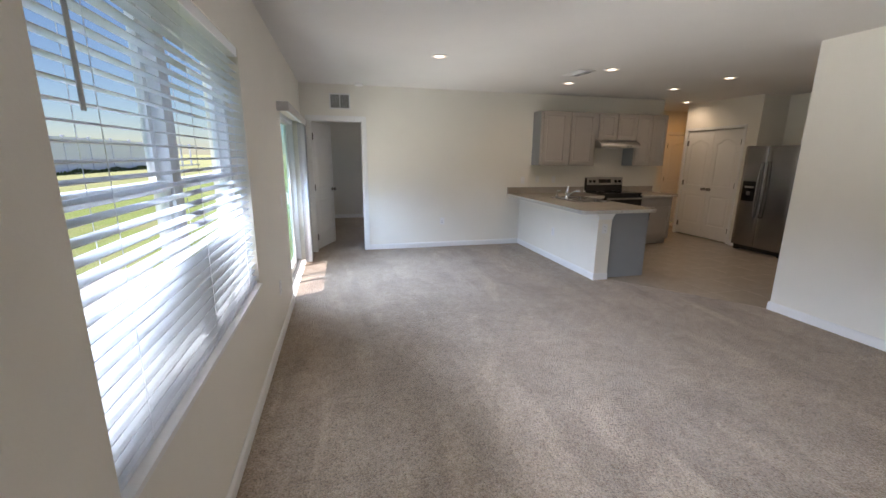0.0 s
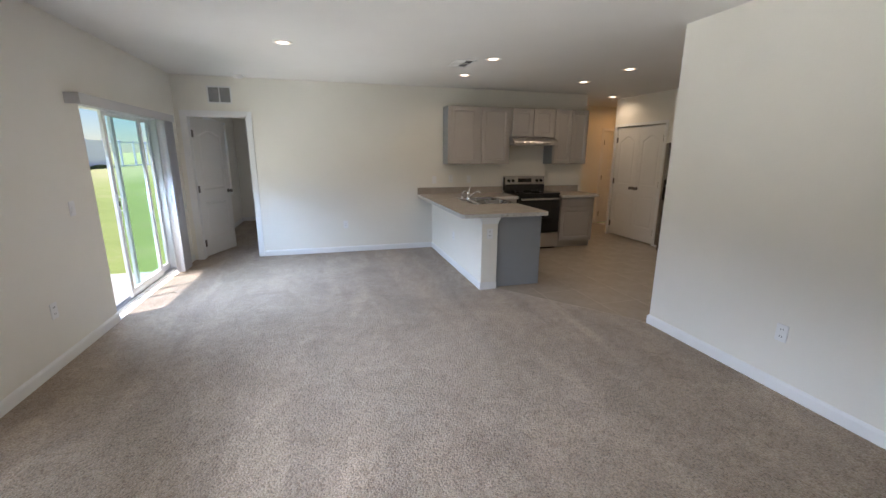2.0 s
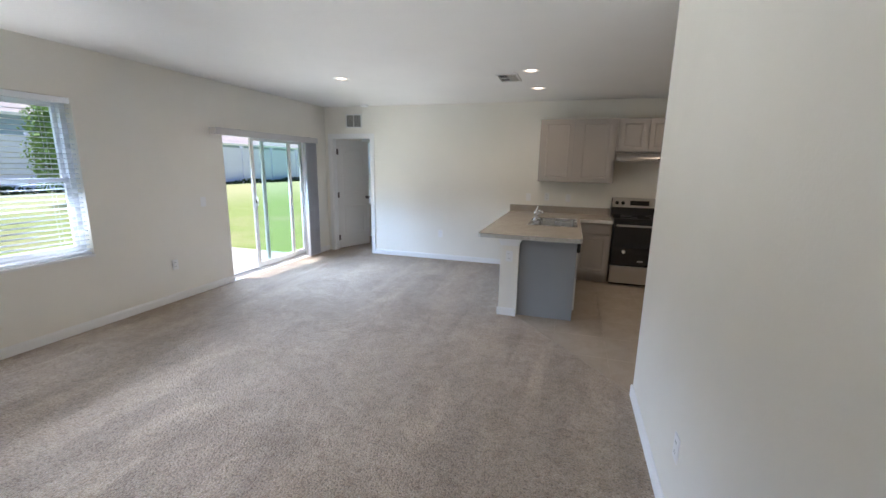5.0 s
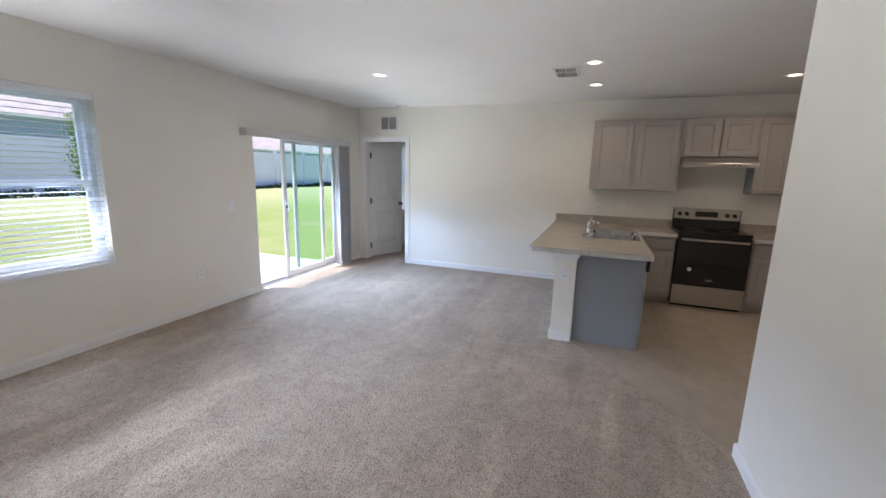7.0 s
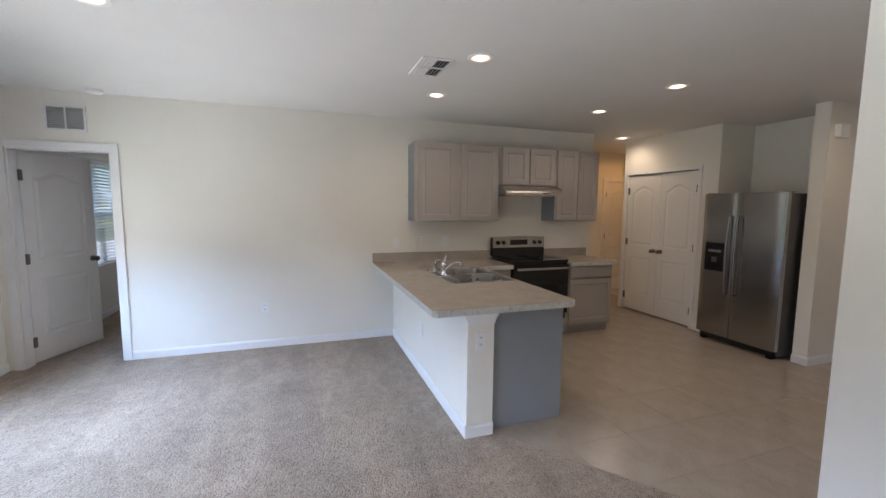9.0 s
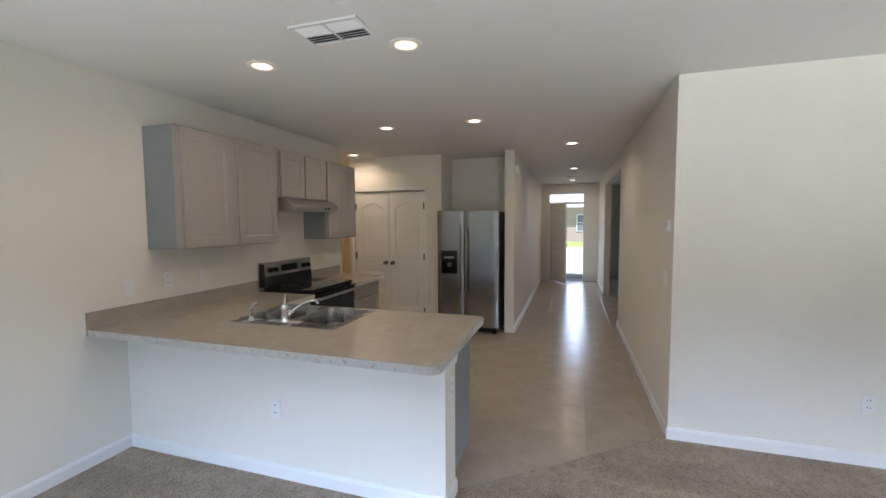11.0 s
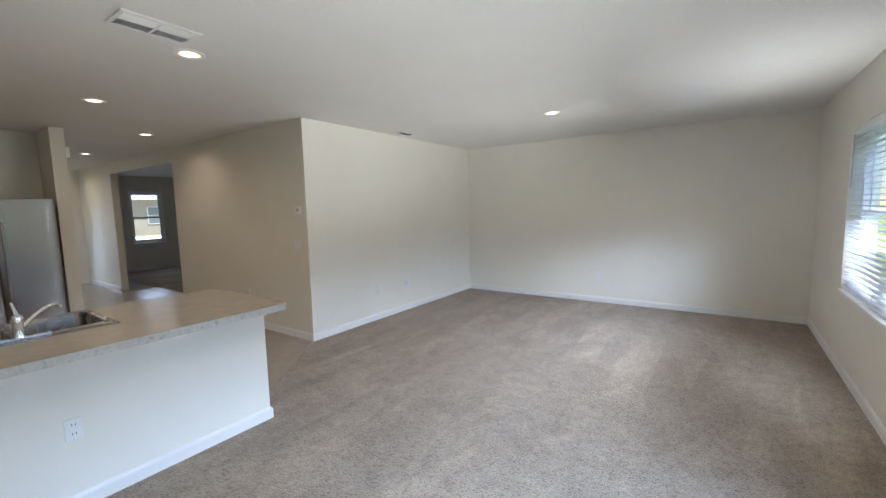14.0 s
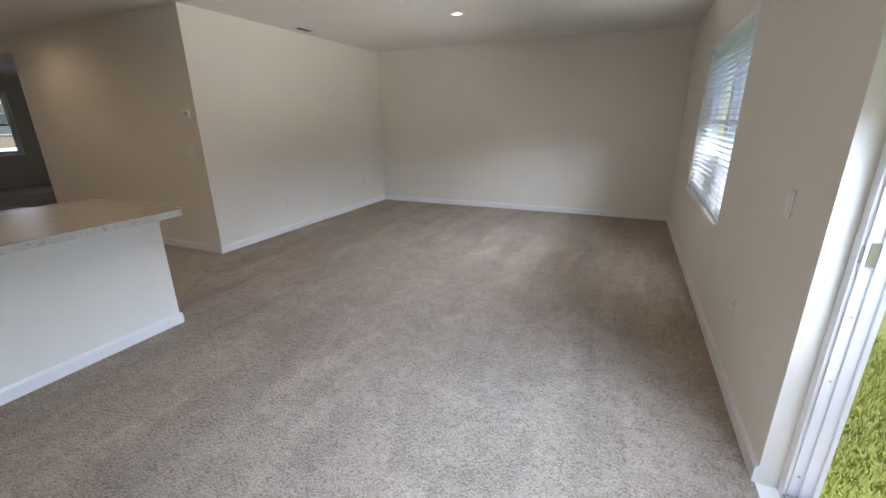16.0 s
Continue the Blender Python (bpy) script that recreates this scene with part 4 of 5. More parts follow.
def range_cooker():
    r = thing("electric_range", "freestanding electric range in stainless steel and black glass", "stove", Matrix.Translation((4.265, 5.985, 0)))
    w = 0.752
    part("body", slab(0.004, 0.04, 0.03, w - 0.004, 0.61, 0.895), BLACK, r)
    part("cooktop", slab(0, 0.02, 0.897, w, 0.565, 0.925, 0.006), BLACKGLASS, r, "black glass ceramic cooktop")
    for cx, cy, rad in ((0.20, 0.17, 0.10), (0.55, 0.17, 0.085), (0.20, 0.42, 0.075), (0.55, 0.42, 0.10)):
        ring_pts = [(cx + rad * math.cos(k * math.tau / 40), cy + rad * math.sin(k * math.tau / 40), 0.9252) for k in range(41)]
        bm = tube(bmesh.new(), ring_pts, 0.0014, 5)
        part("burner_ring", bm, GREYSIDE, r)
    bm = bmesh.new()
    prism(bm, [(0.545, 0.925), (0.615, 0.925), (0.615, 1.162), (0.565, 1.162)], 0.004, w - 0.004, "x")
    g = part("backguard", bm, BLACK, r)
    bm = bmesh.new()
    prism(bm, [(0.5505, 1.03), (0.5575, 1.03), (0.5675, 1.152), (0.5605, 1.152)], 0.012, w - 0.012, "x")
    pn = part("control_panel", bm, STEEL_H, r, "brushed steel control panel")
    part("trim_cap", slab(0.0, 0.556, 1.152, w, 0.617, 1.166, 0.003), STEEL_H, r)
    bm = bmesh.new()
    prism(bm, [(0.548, 1.062), (0.556, 1.062), (0.561, 1.128), (0.553, 1.128)], 0.25, 0.50, "x")
    part("display", bm, BLACKGLASS, r, "black clock display")
    for x in (0.075, 0.155, 0.60, 0.68):
        bm = bmesh.new()
        tube(bm, [(x, 0.556, 1.093), (x, 0.528, 1.090)], [0.026, 0.022], 20)
        box(bm, x - 0.004, 0.520, 1.068, x + 0.004, 0.53, 1.112)
        part("knob", bm, BLACK, r, "black control knob")
    door_ = part("oven_door", slab(0.006, 0.0, 0.285, w - 0.006, 0.038, 0.872, 0.006), BLACK, r, "black oven door")
    part("oven_window", slab(0.15, -0.003, 0.42, w - 0.15, 0.001, 0.70, 0.002), BLACKGLASS, door_)
    part("top_strip", slab(0.006, -0.002, 0.80, w - 0.006, 0.001, 0.868, 0.001), BLACKGLASS, door_)
    bm = bmesh.new()
    box(bm, 0.035, -0.052, 0.822, w - 0.035, -0.032, 0.848, 0.008)
    for x in (0.05, w - 0.07):
        box(bm, x, -0.034, 0.826, x + 0.02, 0.001, 0.844)
    part("handle", bm, STEEL_H, door_, "brushed steel bar handle")
    bm = lathe(bmesh.new(), [(0.024, 0), (0.024, 0.001)], sides=24)
    part("sticker", bm, STICKER, door_, "round white sticker", at=Matrix.Translation((0.16, -0.0045, 0.475)) @ pose(0, 0, 0, 90))
    part("badge", slab(0.34, -0.0035, 0.345, 0.41, 0.0, 0.362), STEEL_H, door_)
    part("drawer", slab(0.006, 0.0, 0.035, w - 0.006, 0.036, 0.272, 0.006), STEEL_H, r, "brushed steel storage drawer")
    part("plinth", slab(0.02, 0.06, 0.0, w - 0.02, 0.6, 0.03), BLACK, r)


range_cooker()

hood = thing("range_hood", "stainless under-cabinet range hood", "range hood", Matrix.Translation((4.238, 0, 0)))
bm = bmesh.new()
prism(bm, [(6.155, 1.682), (6.615, 1.682), (6.615, 1.797), (6.33, 1.797), (6.27, 1.79), (6.21, 1.768), (6.17, 1.735), (6.155, 1.71)], 0.0, 0.768, "x")
part("shell", bm, STEEL_H, hood, "", False)
part("lip", slab(0.0, 6.150, 1.676, 0.768, 6.165, 1.694, 0.002), STEEL_H, hood)
part("filter", slab(0.10, 6.25, 1.676, 0.66, 6.55, 1.683), ALUMINIUM, hood)
for x in (0.50, 0.56):
    part("switch", slab(x, 6.146, 1.70, x + 0.03, 6.158, 1.712, 0.001), BLACK, hood)


def fridge():
    f = thing("refrigerator", "stainless side-by-side refrigerator with a black water dispenser", "refrigerator", Matrix.Translation((6.515, 4.63, 0)))
    part("body", slab(0.07, 0.004, 0.03, 0.735, 0.866, 1.70, 0.004), GREYSIDE, f)
    part("grille", slab(0.05, 0.02, 0.02, 0.075, 0.85, 0.085), BLACK, f, "black toe grille")
    for y in (0.06, 0.80):
        part("foot", slab(0.03, y - 0.03, 0.0, 0.1, y + 0.03, 0.03, 0.004), BLACK, f)
    part("hinge_cover", slab(0.03, 0.02, 1.701, 0.13, 0.07, 1.722, 0.005), GREYSIDE, f)
    part("hinge_cover", slab(0.03, 0.80, 1.701, 0.13, 0.85, 1.722, 0.005), GREYSIDE, f)
    for y0, y1 in ((0.0, 0.481), (0.487, 0.87)):
        bm = bmesh.new()
        n = 10
        out = [(0.066, y0), (0.066, y1)]
        for k in range(n + 1):
            u = k / n
            y = y1 + (y0 - y1) * u
            edge = min(u, 1 - u)
            out.append((0.012 * max(0, 1 - edge / 0.06) ** 2 + 0.0008 * (2 * u - 1) ** 2, y))
        prism(bm, list(reversed(out)), 0.09, 1.715)
        d_ = part("door", bm, STEEL, f, "brushed steel door", True)
        hy = y1 - 0.045 if y0 == 0.0 else y0 + 0.045
        bm = bmesh.new()
        pts = [(0.008, hy, 1.47)]
        for i in range(9):
            u = i / 8
            pts.append((-0.038 - 0.022 * math.sin(math.pi * u), hy, 1.455 - 0.86 * u))
        pts.append((0.008, hy, 0.58))
        tube(bm, pts, 0.013, 10)
        part("handle", bm, STEEL, d_, "curved steel handle", True)
        if y0 > 0:
            part("dispenser", slab(-0.006, 0.58, 0.83, 0.010, 0.812, 1.155, 0.006), BLACK, d_, "black ice and water dispenser")
            part("dispenser_recess", slab(-0.010, 0.605, 0.85, -0.0055, 0.787, 1.02, 0.002), BLACKGLASS, d_)
            part("paddle", slab(-0.022, 0.66, 0.93, -0.009, 0.72, 0.99, 0.004), GREYSIDE, d_)
            part("button_strip", slab(-0.009, 0.62, 1.045, -0.0055, 0.772, 1.075, 0.001), STEEL_H, d_)


fridge()


# ---- ceiling fixtures ----
def can_light(x, y, power, colour=(1.0, 0.77, 0.50)):
    c = thing("recessed_light", "lit round white recessed ceiling light", "recessed light", Matrix.Translation((x, y, TOP)), "recessed ceiling lights")
    part("trim_ring", lathe(bmesh.new(), [(0.064, -0.001), (0.065, -0.005), (0.080, -0.008), (0.092, -0.004), (0.092, -0.001)], sides=32), PLASTIC, c, "white trim ring", True)
    part("diffuser", lathe(bmesh.new(), [(0.064, -0.0012), (0.064, -0.0042)], sides=32), LAMPGLOW, c, "glowing white diffuser")
    d = bpy.data.lights.new("downlight", "SPOT")
    d.energy, d.color, d.spot_size, d.spot_blend, d.shadow_soft_size = power, colour, radians(174), 0.75, 0.06
    o = new("downlight", d)
    o.matrix_world = look((x, y, TOP - 0.02), (x, y, 0))


CAN_W = 8
for x, y in ((1.05, 4.515), (1.96, 1.345), (3.20, 5.56), (3.20, 4.585), (4.99, 5.55), (4.99, 4.605), (6.39, 6.74), (6.49, 3.69), (9.06, 3.65), (11.3, 3.66)):
    can_light(x, y, CAN_W)
can_light(7.4, 7.55, CAN_W * 0.9, (1.0, 0.50, 0.15))


def grille(name, label, w, h, m, slats, halves, two_way=False, lean=36, louvre=VENTMETAL):
    """A louvred grille lying in its own xy plane, facing +z."""
    g = thing(name, label, "vent", m)
    bm = bmesh.new()
    f = 0.02
    for r in ((0, 0, w, f), (0, h - f, w, h), (0, f, f, h - f), (w - f, f, w, h - f)):
        box(bm, r[0], r[1], 0.001, r[2], r[3], 0.012, 0.002)
    for k in range(1, halves):
        box(bm, w * k / halves - 0.006, f, 0.001, w * k / halves + 0.006, h - f, 0.011)
    part("frame", bm, VENTMETAL, g)
    # no hole is cut; a dark sheet gives the duct's shade
    part("backing", slab(f, f, 0.0006, w - f, h - f, 0.0022), DARKGAP, g, "dark sheet for the shaded duct opening")
    for k in range(halves):
        a, b = w * k / halves + (f if k == 0 else 0.006), w * (k + 1) / halves - (f if k == halves - 1 else 0.006)
        for i in range(slats):
            y = f + (i + 0.5) * (h - 2 * f) / slats
            bm = slab(a, -(h - 2 * f) / slats * 0.42, -0.0006, b, (h - 2 * f) / slats * 0.42, 0.0006)
            part("slat", bm, louvre, g, at=Matrix.Translation((0, y, 0.0065)) @ pose(0, 0, 0, lean if not two_way or i < slats / 2 else -lean))
    return g


grille("ceiling_vent", "white louvred ceiling air vent", 0.386, 0.234, Matrix.Translation((2.816, 4.682, TOP)) @ pose(0, 0, 0, 180, 0, 90), 8, 2, True, 40)
grille("ceiling_vent", "small ceiling air vent with shade painted into its dark louvres", 0.29, 0.145, Matrix.Translation((3.91, 1.355, TOP)) @ pose(0, 0, 0, 180, 0, 90), 6, 1, False, -40, VENT_SHADE)
grille("ceiling_vent", "small white ceiling air vent near the entry", 0.3, 0.2, Matrix.Translation((10.3, 3.80, TOP)) @ pose(0, 0, 0, 180), 6, 1)
grille("return_vent", "white return-air grille with shade-grey louvres above the bedroom door", 0.309, 0.229, Matrix.Translation((-0.141, BACK, 2.19)) @ pose(0, 0, 0, 90), 12, 2, louvre=LOUVRE)
bm = lathe(bmesh.new(), [(0.065, -0.001), (0.065, -0.022), (0.055, -0.032), (0.02, -0.036)], 0.296, 6.475, 28)
for v in bm.verts:
    v.co.z += TOP
single("smoke_detector", bm, PLASTIC, "white round smoke detector on the ceiling", "smoke detector", smooth=True)


# ---- wall plates ----
def plate(kind, x, y, z, heading):
    """An outlet, switch, cable or blank plate; heading: degrees round z of the way it faces, 0 is -y."""
    names = {"outlet": ("wall_outlet", "white duplex wall outlet", "outlet"), "switch": ("light_switch", "white rocker light switch plate", "light switch"),
             "double": ("light_switch", "white double rocker switch plate", "light switch"), "cable": ("cable_plate", "white cable plate with a small dark jack", "cable plate"),
             "blank": ("blank_plate", "white blank wall plate", "wall plate")}[kind]
    p = thing(names[0], names[1], names[2], pose(x, y, z, 0, 0, heading), names[2] + "s")
    w = 0.058 if kind == "double" else 0.036
    part("plate", slab(-w, -0.007, -0.058, w, 0.0, 0.058, 0.004), PLATE, p)
    if kind == "outlet":
        for dz in (-0.024, 0.024):
            s = part("socket", slab(-0.017, -0.0075, dz - 0.015, 0.017, -0.0058, dz + 0.015, 0.001), STICKER, p)
            # dark slips on the face stand for the shaded slots
            for dx in (-0.007, 0.007):
                part("slot", slab(dx - 0.0014, -0.0082, dz - 0.004, dx + 0.0014, -0.0074, dz + 0.008), DARKGAP, s)
    elif kind == "cable":
        part("jack", lathe(bmesh.new(), [(0.005, 0.0), (0.005, 0.010), (0.002, 0.011)], sides=14), NICKEL, p, "small dark jack", at=Matrix.Translation((0, -0.0065, 0)) @ pose(0, 0, 0, 90))
    elif kind in ("switch", "double"):
        for dx in ((0,) if kind == "switch" else (-0.024, 0.024)):
            part("rocker", slab(dx - 0.016, -0.010, -0.033, dx + 0.016, -0.0055, 0.033, 0.002), STICKER, p)


plate("outlet", RIGHT, 1.89, 0.40, -90)
plate("cable", RIGHT, 1.29, 0.41, -90)
plate("outlet", RIGHT, 0.09, 0.41, -90)
plate("outlet", 1.915, REAR, 0.41, 180)
plate("outlet", LEFT, 3.495, 0.42, 90)
plate("switch", LEFT, 3.95, 1.10, 90)
plate("outlet", 1.615, BACK, 0.44, 0)
plate("blank", 3.055, BACK, 1.117, 0)
plate("outlet", 3.335, BACK, 1.133, 0)
plate("blank", 3.65, BACK, 1.125, 0)
plate("outlet", 3.02, 5.387, 0.43, -90)
plate("outlet", 3.115, 4.31, 0.655, 0)
plate("outlet", 5.535, HALL_R, 0.435, 180)
plate("double", 4.40, HALL_R, 1.136, 180)
plate("switch", 11.0, HALL_R, 1.15, 180)
th = thing("thermostat", "small white wall thermostat", "thermostat", pose(4.345, HALL_R, 1.525, 0, 0, 180))
part("case", slab(-0.045, -0.022, -0.04, 0.045, 0, 0.04, 0.006), PLASTIC, th)
part("screen", slab(-0.026, -0.0235, -0.012, 0.026, -0.0215, 0.022, 0.001), VALANCE, th, "grey display")
ch = thing("door_chime", "white door chime box on the hall wall", "door chime", pose(6.84, HALL_L, 2.28, 0, 0, 0))
part("case", slab(-0.07, -0.05, -0.06, 0.07, 0, 0.06, 0.008), PLASTIC, ch)


# ---- outdoors ----
def rise(x):
    """The lawn climbs gently towards the back fence."""
    u = min(1, max(0, (-3.4 - x) / 10.5))
    return -0.10 + 0.5 * u * u * (3 - 2 * u)


bm = bmesh.new()
xs = [-900, -300, -120, -60, -30, -18] + [-15 + 0.9 * i for i in range(15)] + [-1.3, 0, 15, 40, 120, 900]
ys = [-900, -200, -60, -20, 0, 10, 20, 40, 80, 200, 900]
grid = [[bm.verts.new((x, y, rise(x) - (0.06 if -0.74 < x < 14 else 0))) for y in ys] for x in xs]
for i in range(len(xs) - 1):
    for j in range(len(ys) - 1):
        bm.faces.new((grid[i][j], grid[i + 1][j], grid[i + 1][j + 1], grid[i][j + 1]))
single("ground", bm, GRASS, "sunlit lawn with dry patches", "lawn", "structure")
single("patio", slab(-3.3, 4.26, -0.16, LEFT - 0.201, 6.27, -0.045, 0.006), CONCRETE, "pale concrete patio slab outside the sliding door", "patio", "structure")
bm = bmesh.new()
box(bm, LEFT - 0.44, REAR - 0.5, 2.46, LEFT - 0.2, 10.9, 2.62)
single("eave", bm, VINYL, "white soffit and fascia along the eave", "eave", "structure")

# grass blades close to the patio
rg = random.Random(9)
bm = bmesh.new()
for i in range(14000):
    x, y = rg.uniform(-2.2, -0.78), rg.uniform(2.4, 4.24)
    z, h, a = rise(x) - 0.01, rg.uniform(0.03, 0.075), rg.uniform(0, math.tau)
    dx, dy, lean_ = 0.004 * math.cos(a), 0.004 * math.sin(a), rg.uniform(0.1, 0.9) * h
    bm.faces.new([bm.verts.new(q) for q in ((x - dx, y - dy, z), (x + dx, y + dy, z), (x + lean_ * math.sin(a), y - lean_ * math.cos(a), z + h))])
single("grass", bm, BLADE, "short green lawn blades beside the patio", "grass", "stuff")

FX = -14.2
fence = thing("fence", "tall white vinyl privacy fence along the back yard", "fence", Matrix.Translation((FX, 0, rise(FX))))
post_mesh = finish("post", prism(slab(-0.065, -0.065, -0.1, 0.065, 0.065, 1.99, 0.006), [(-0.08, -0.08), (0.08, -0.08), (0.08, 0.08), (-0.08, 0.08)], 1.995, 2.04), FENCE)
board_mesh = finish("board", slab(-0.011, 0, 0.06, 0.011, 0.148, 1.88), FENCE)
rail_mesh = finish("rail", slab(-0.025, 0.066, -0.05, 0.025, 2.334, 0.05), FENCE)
for i in range(-4, 20):
    pieces = [("post", post_mesh, 0, 0), ("rail", rail_mesh, 0, 0.08), ("rail", rail_mesh, 0, 1.90)]
    pieces += [("board", board_mesh, 0.07 + k * 0.151, 0) for k in range(15)] if 0 <= i <= 14 else []
    for nm, me, dy, dz in pieces:
        o = new(nm, me)
        o.parent = fence
        o.matrix_basis = Matrix.Translation((0, i * 2.4 + dy, dz))

# low planting strip at the foot of the fence
rng = random.Random(5)
bm = bmesh.new()
for i in range(5200):
    y = rng.uniform(-18, 36)
    p = Vector((FX + rng.uniform(0.12, 0.55), y, rise(FX) + rng.uniform(0.0, 0.26) * (0.7 + 0.3 * math.sin(y * 1.7))))
    s = rng.uniform(0.05, 0.10)
    m = Euler((rng.uniform(0, 6), rng.uniform(0, 6), rng.uniform(0, 6))).to_matrix()
    q = [p + m @ Vector(c) * s for c in ((-1, -0.4, 0), (0.2, -0.5, 0.1), (1, 0, 0), (0.1, 0.5, 0.1))]
    bm.faces.new([bm.verts.new(c) for c in q])
single("hedge", bm, HEDGE, "low dark planting along the foot of the fence", "hedge", "stuff")


def tree(x, y, h, r, seed):
    rg = random.Random(seed)
    z0 = rise(x)
    t = thing("tree", "young leafy green tree by the back fence", "tree", Matrix.Translation((x, y, z0)))
    bm = bmesh.new()
    tube(bm, [(0, 0, -0.1), (0.02, 0.01, h * 0.35), (0.0, 0.04, h * 0.7), (0.03, 0, h * 0.95)], [0.06, 0.045, 0.03, 0.01], 8)
    for i in range(12):
        a, z = rg.uniform(0, math.tau), h * rg.uniform(0.3, 0.85)
        tube(bm, [(0, 0, z), (r * 0.5 * math.cos(a), r * 0.5 * math.sin(a), z + 0.25), (r * 0.85 * math.cos(a), r * 0.85 * math.sin(a), z + 0.4)], [0.02, 0.012, 0.005], 5)
    part("trunk", bm, BARK, t)
    bm = bmesh.new()
    for i in range(210):
        a, u = rg.uniform(0, math.tau), rg.uniform(0.25, 1.0)
        rad = r * math.sqrt(rg.random()) * (1.15 - 0.7 * abs(u - 0.5) - 0.3 * u)
        c = Vector((rad * math.cos(a), rad * math.sin(a), h * u))
        for k in range(26):
            p = c + Vector([rg.gauss(0, 0.11) for _ in range(3)])
            m = Euler((rg.uniform(0, 6), rg.uniform(0, 6), rg.uniform(0, 6))).to_matrix()
            s = rg.uniform(0.04, 0.075)
            bm.faces.new([bm.verts.new(p + m @ Vector(q) * s) for q in ((-1, 0, 0), (0, -0.5, 0.1), (1, 0, 0), (0, 0.5, 0.1))])
    part("crown", bm, LEAF, t)


tree(-10.0, 8.02, 2.72, 0.70, 3)


def house(x, y, length, depth, label, heading, wall_h=3.0, roof_h=2.2, mat=None):
    """A one-storey house: walls, hipped roof and windows on the side that faces -y of its own."""
    h = thing("house", label, "house", pose(x, y, rise(x) - 0.05, 0, 0, heading))
    part("wall", slab(0, 0, 0, length, depth, wall_h), mat or STUCCO, h)
    bm = bmesh.new()
    o = 0.45
    a = [bm.verts.new(p) for p in ((-o, -o, wall_h), (length + o, -o, wall_h), (length + o, depth + o, wall_h), (-o, depth + o, wall_h))]
    b = [bm.verts.new(p) for p in ((depth / 2, depth / 2, wall_h + roof_h), (length - depth / 2, depth / 2, wall_h + roof_h))]
    for f in ((a[0], a[1], b[1], b[0]), (a[1], a[2], b[1]), (a[2], a[3], b[0], b[1]), (a[3], a[0], b[0]), (a[3], a[2], a[1], a[0])):
        bm.faces.new(f)
    part("roof", bm, ROOF, h)
    part("fascia", slab(-o - 0.02, -o - 0.02, wall_h - 0.16, length + o + 0.02, -o, wall_h + 0.02), VINYL, h)
    k = max(2, int(length / 3.5))
    for i in range(k):
        cx = length * (i + 0.5) / k
        bm = bmesh.new()
        box(bm, cx - 0.62, -0.04, 0.9, cx + 0.62, 0.0, 2.3)
        w = part("window", bm, VINYL, h)
        for s in (0, 1):
            part("pane", slab(cx - 0.55, -0.05, 0.97 + s * 0.66, cx + 0.55, -0.039, 1.57 + s * 0.66), FARPANE, w)
    return h


house(-29, -14, 17, 10, "grey-blue one-storey neighbour house with a shingle roof", 90)
house(-30, 6, 19, 10, "grey-blue one-storey neighbour house behind the fence", 90, 4.0)
house(-29, 31, 16, 10, "far grey neighbour house behind the fence", 90)
house(36, 12, 15, 10, "tan stucco one-storey house across the street", -90, mat=PALE)
house(38, -6, 15, 10, "tan stucco one-storey house down the street", -90, mat=PALE)
single("road", slab(22, -200, -0.12, 28, 200, -0.085), CONCRETE, "pale concrete street in front of the house", "street", "structure")
single("driveway", slab(13.6, -3.4, -0.13, 21.9, 2.6, -0.07), CONCRETE, "pale concrete driveway outside the front room", "driveway", "structure")
single("driveway", slab(28.1, -12.0, -0.13, 35.9, 1.6, -0.07), CONCRETE, "pale concrete driveway of the house across the street", "driveway", "structure")
single("pavement", slab(12.4, 3.2, -0.12, 21.9, 4.6, -0.06), CONCRETE, "pale concrete front walk", "walkway", "structure")

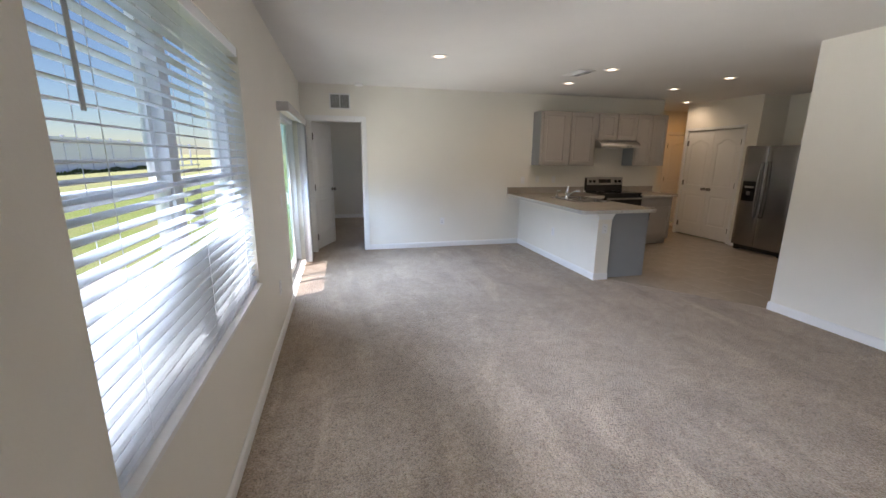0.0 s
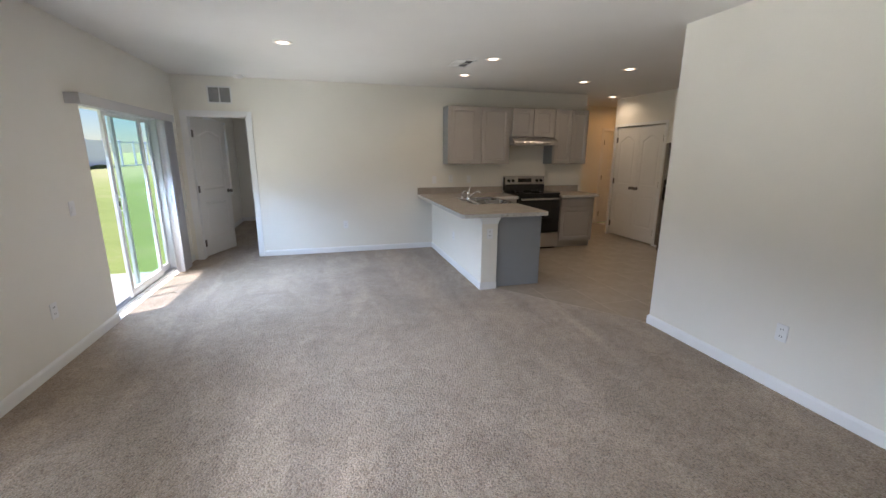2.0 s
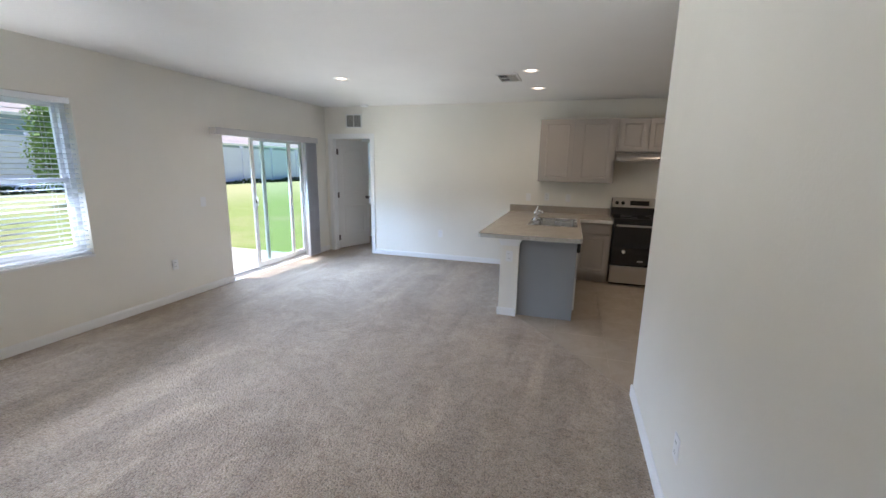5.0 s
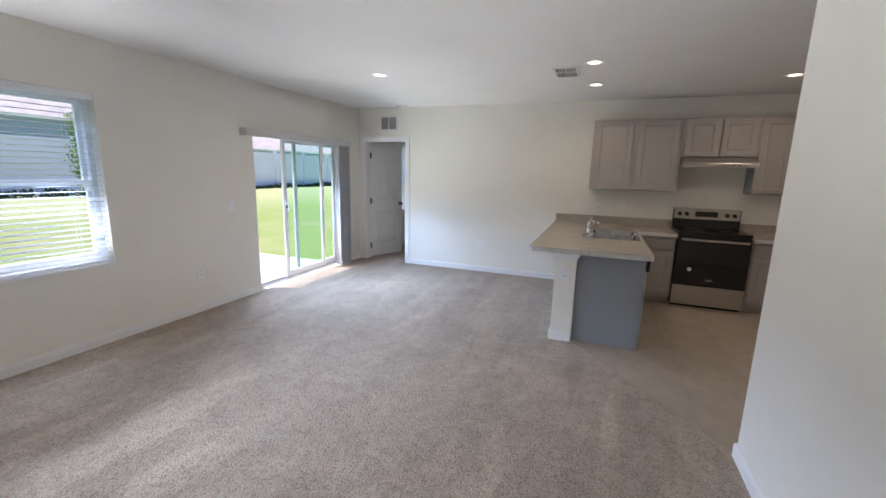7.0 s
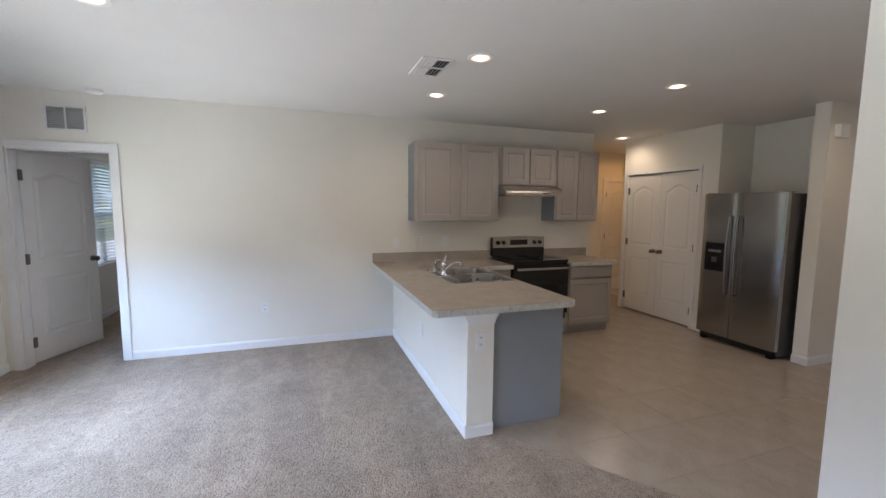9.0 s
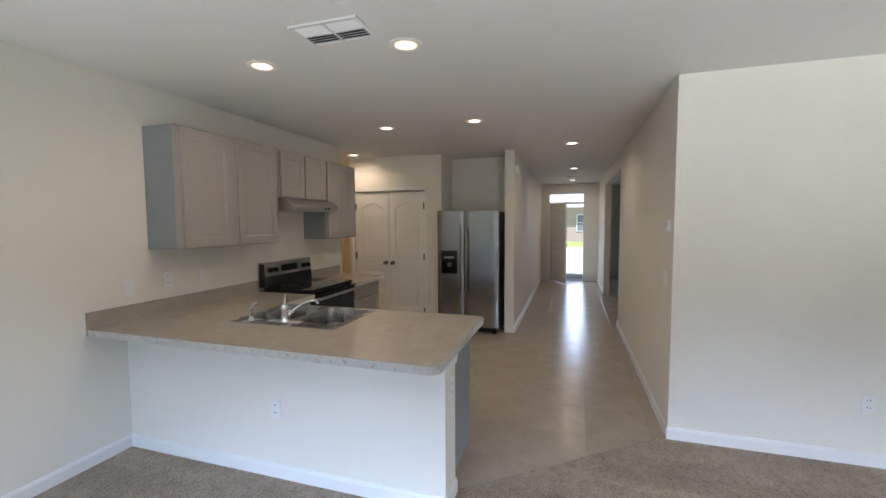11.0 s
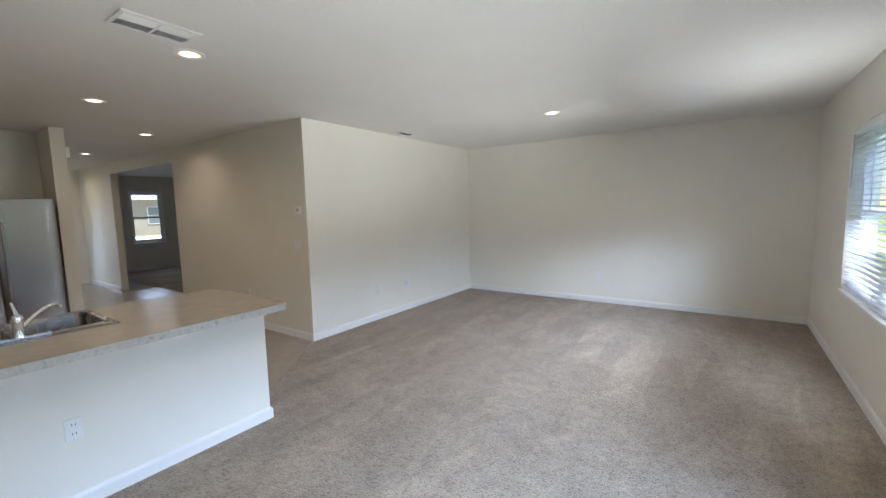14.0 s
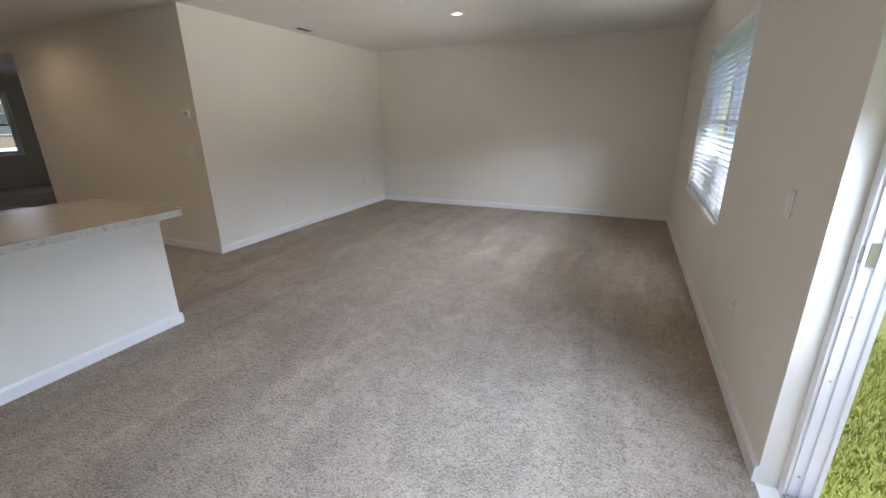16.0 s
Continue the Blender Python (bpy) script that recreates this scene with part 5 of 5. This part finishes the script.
# ---- floor tiles, last ----
PITCH, GAP = 0.457, 0.002
nx, ny = 4.31 - SEAM_Y, RIGHT - 3.22
count = 0
tile_meshes = {}
for i in range(-6, 20):
    for j in range(-5, 10):
        x0, y0 = 5.0 + i * PITCH, 4.02 + j * PITCH
        x1, y1 = x0 + PITCH - GAP, y0 + PITCH - GAP
        poly = [(x0, y0), (x1, y0), (x1, y1), (x0, y1)]
        cx, cy = (x0 + x1) / 2, (y0 + y1) / 2
        in_dining = 7.5 < cx < 10.24 and cy < HALL_R
        if cy > 4.57 and cx > 7.27 or cy > 6.62 and cx < 5.7 or cy > 8.0:
            continue
        if in_dining:
            poly = clip_poly(poly, 0, -1, -2.455)
        else:
            poly = clip_poly(poly, 0, -1, -HALL_R - 0.001)
        poly = clip_poly(clip_poly(poly, 1, 0, 12.34), -1, 0, -3.21)
        # beyond the slanting seam
        poly = clip_poly(poly, -nx, -ny, -(nx * 3.225 + ny * 4.312)) if len(poly) > 2 else poly
        if len(poly) < 3:
            continue
        area = 0.5 * abs(sum(a[0] * b[1] - b[0] * a[1] for a, b in zip(poly, poly[1:] + poly[:1])))
        if area < 0.0008:
            continue
        full = len(poly) == 4 and area > 0.99 * (PITCH - GAP) ** 2
        if full and "full" in tile_meshes:
            me = tile_meshes["full"]
        else:
            bm = bmesh.new()
            loc = [(p[0] - cx, p[1] - cy) for p in poly]
            k = 1 - 0.002 / PITCH * 2
            mx, my = sum(p[0] for p in loc) / len(loc), sum(p[1] for p in loc) / len(loc)
            rings = [[bm.verts.new((mx + (p[0] - mx) * s, my + (p[1] - my) * s, z)) for p in loc] for s, z in ((1, -0.0028), (1, -0.0012), (k, 0.0))]
            for a, b in zip(rings, rings[1:]):
                for q in range(len(loc)):
                    bm.faces.new((a[q], a[(q + 1) % len(loc)], b[(q + 1) % len(loc)], b[q]))
            bm.faces.new(rings[-1])
            bmesh.ops.recalc_face_normals(bm, faces=bm.faces[:])
            me = finish("tile", bm, TILE)
            if full:
                tile_meshes["full"] = me
        t = new("tile", me)
        t.parent = tile_floor
        t.matrix_basis = Matrix.Translation((cx, cy, 0))
        count += 1
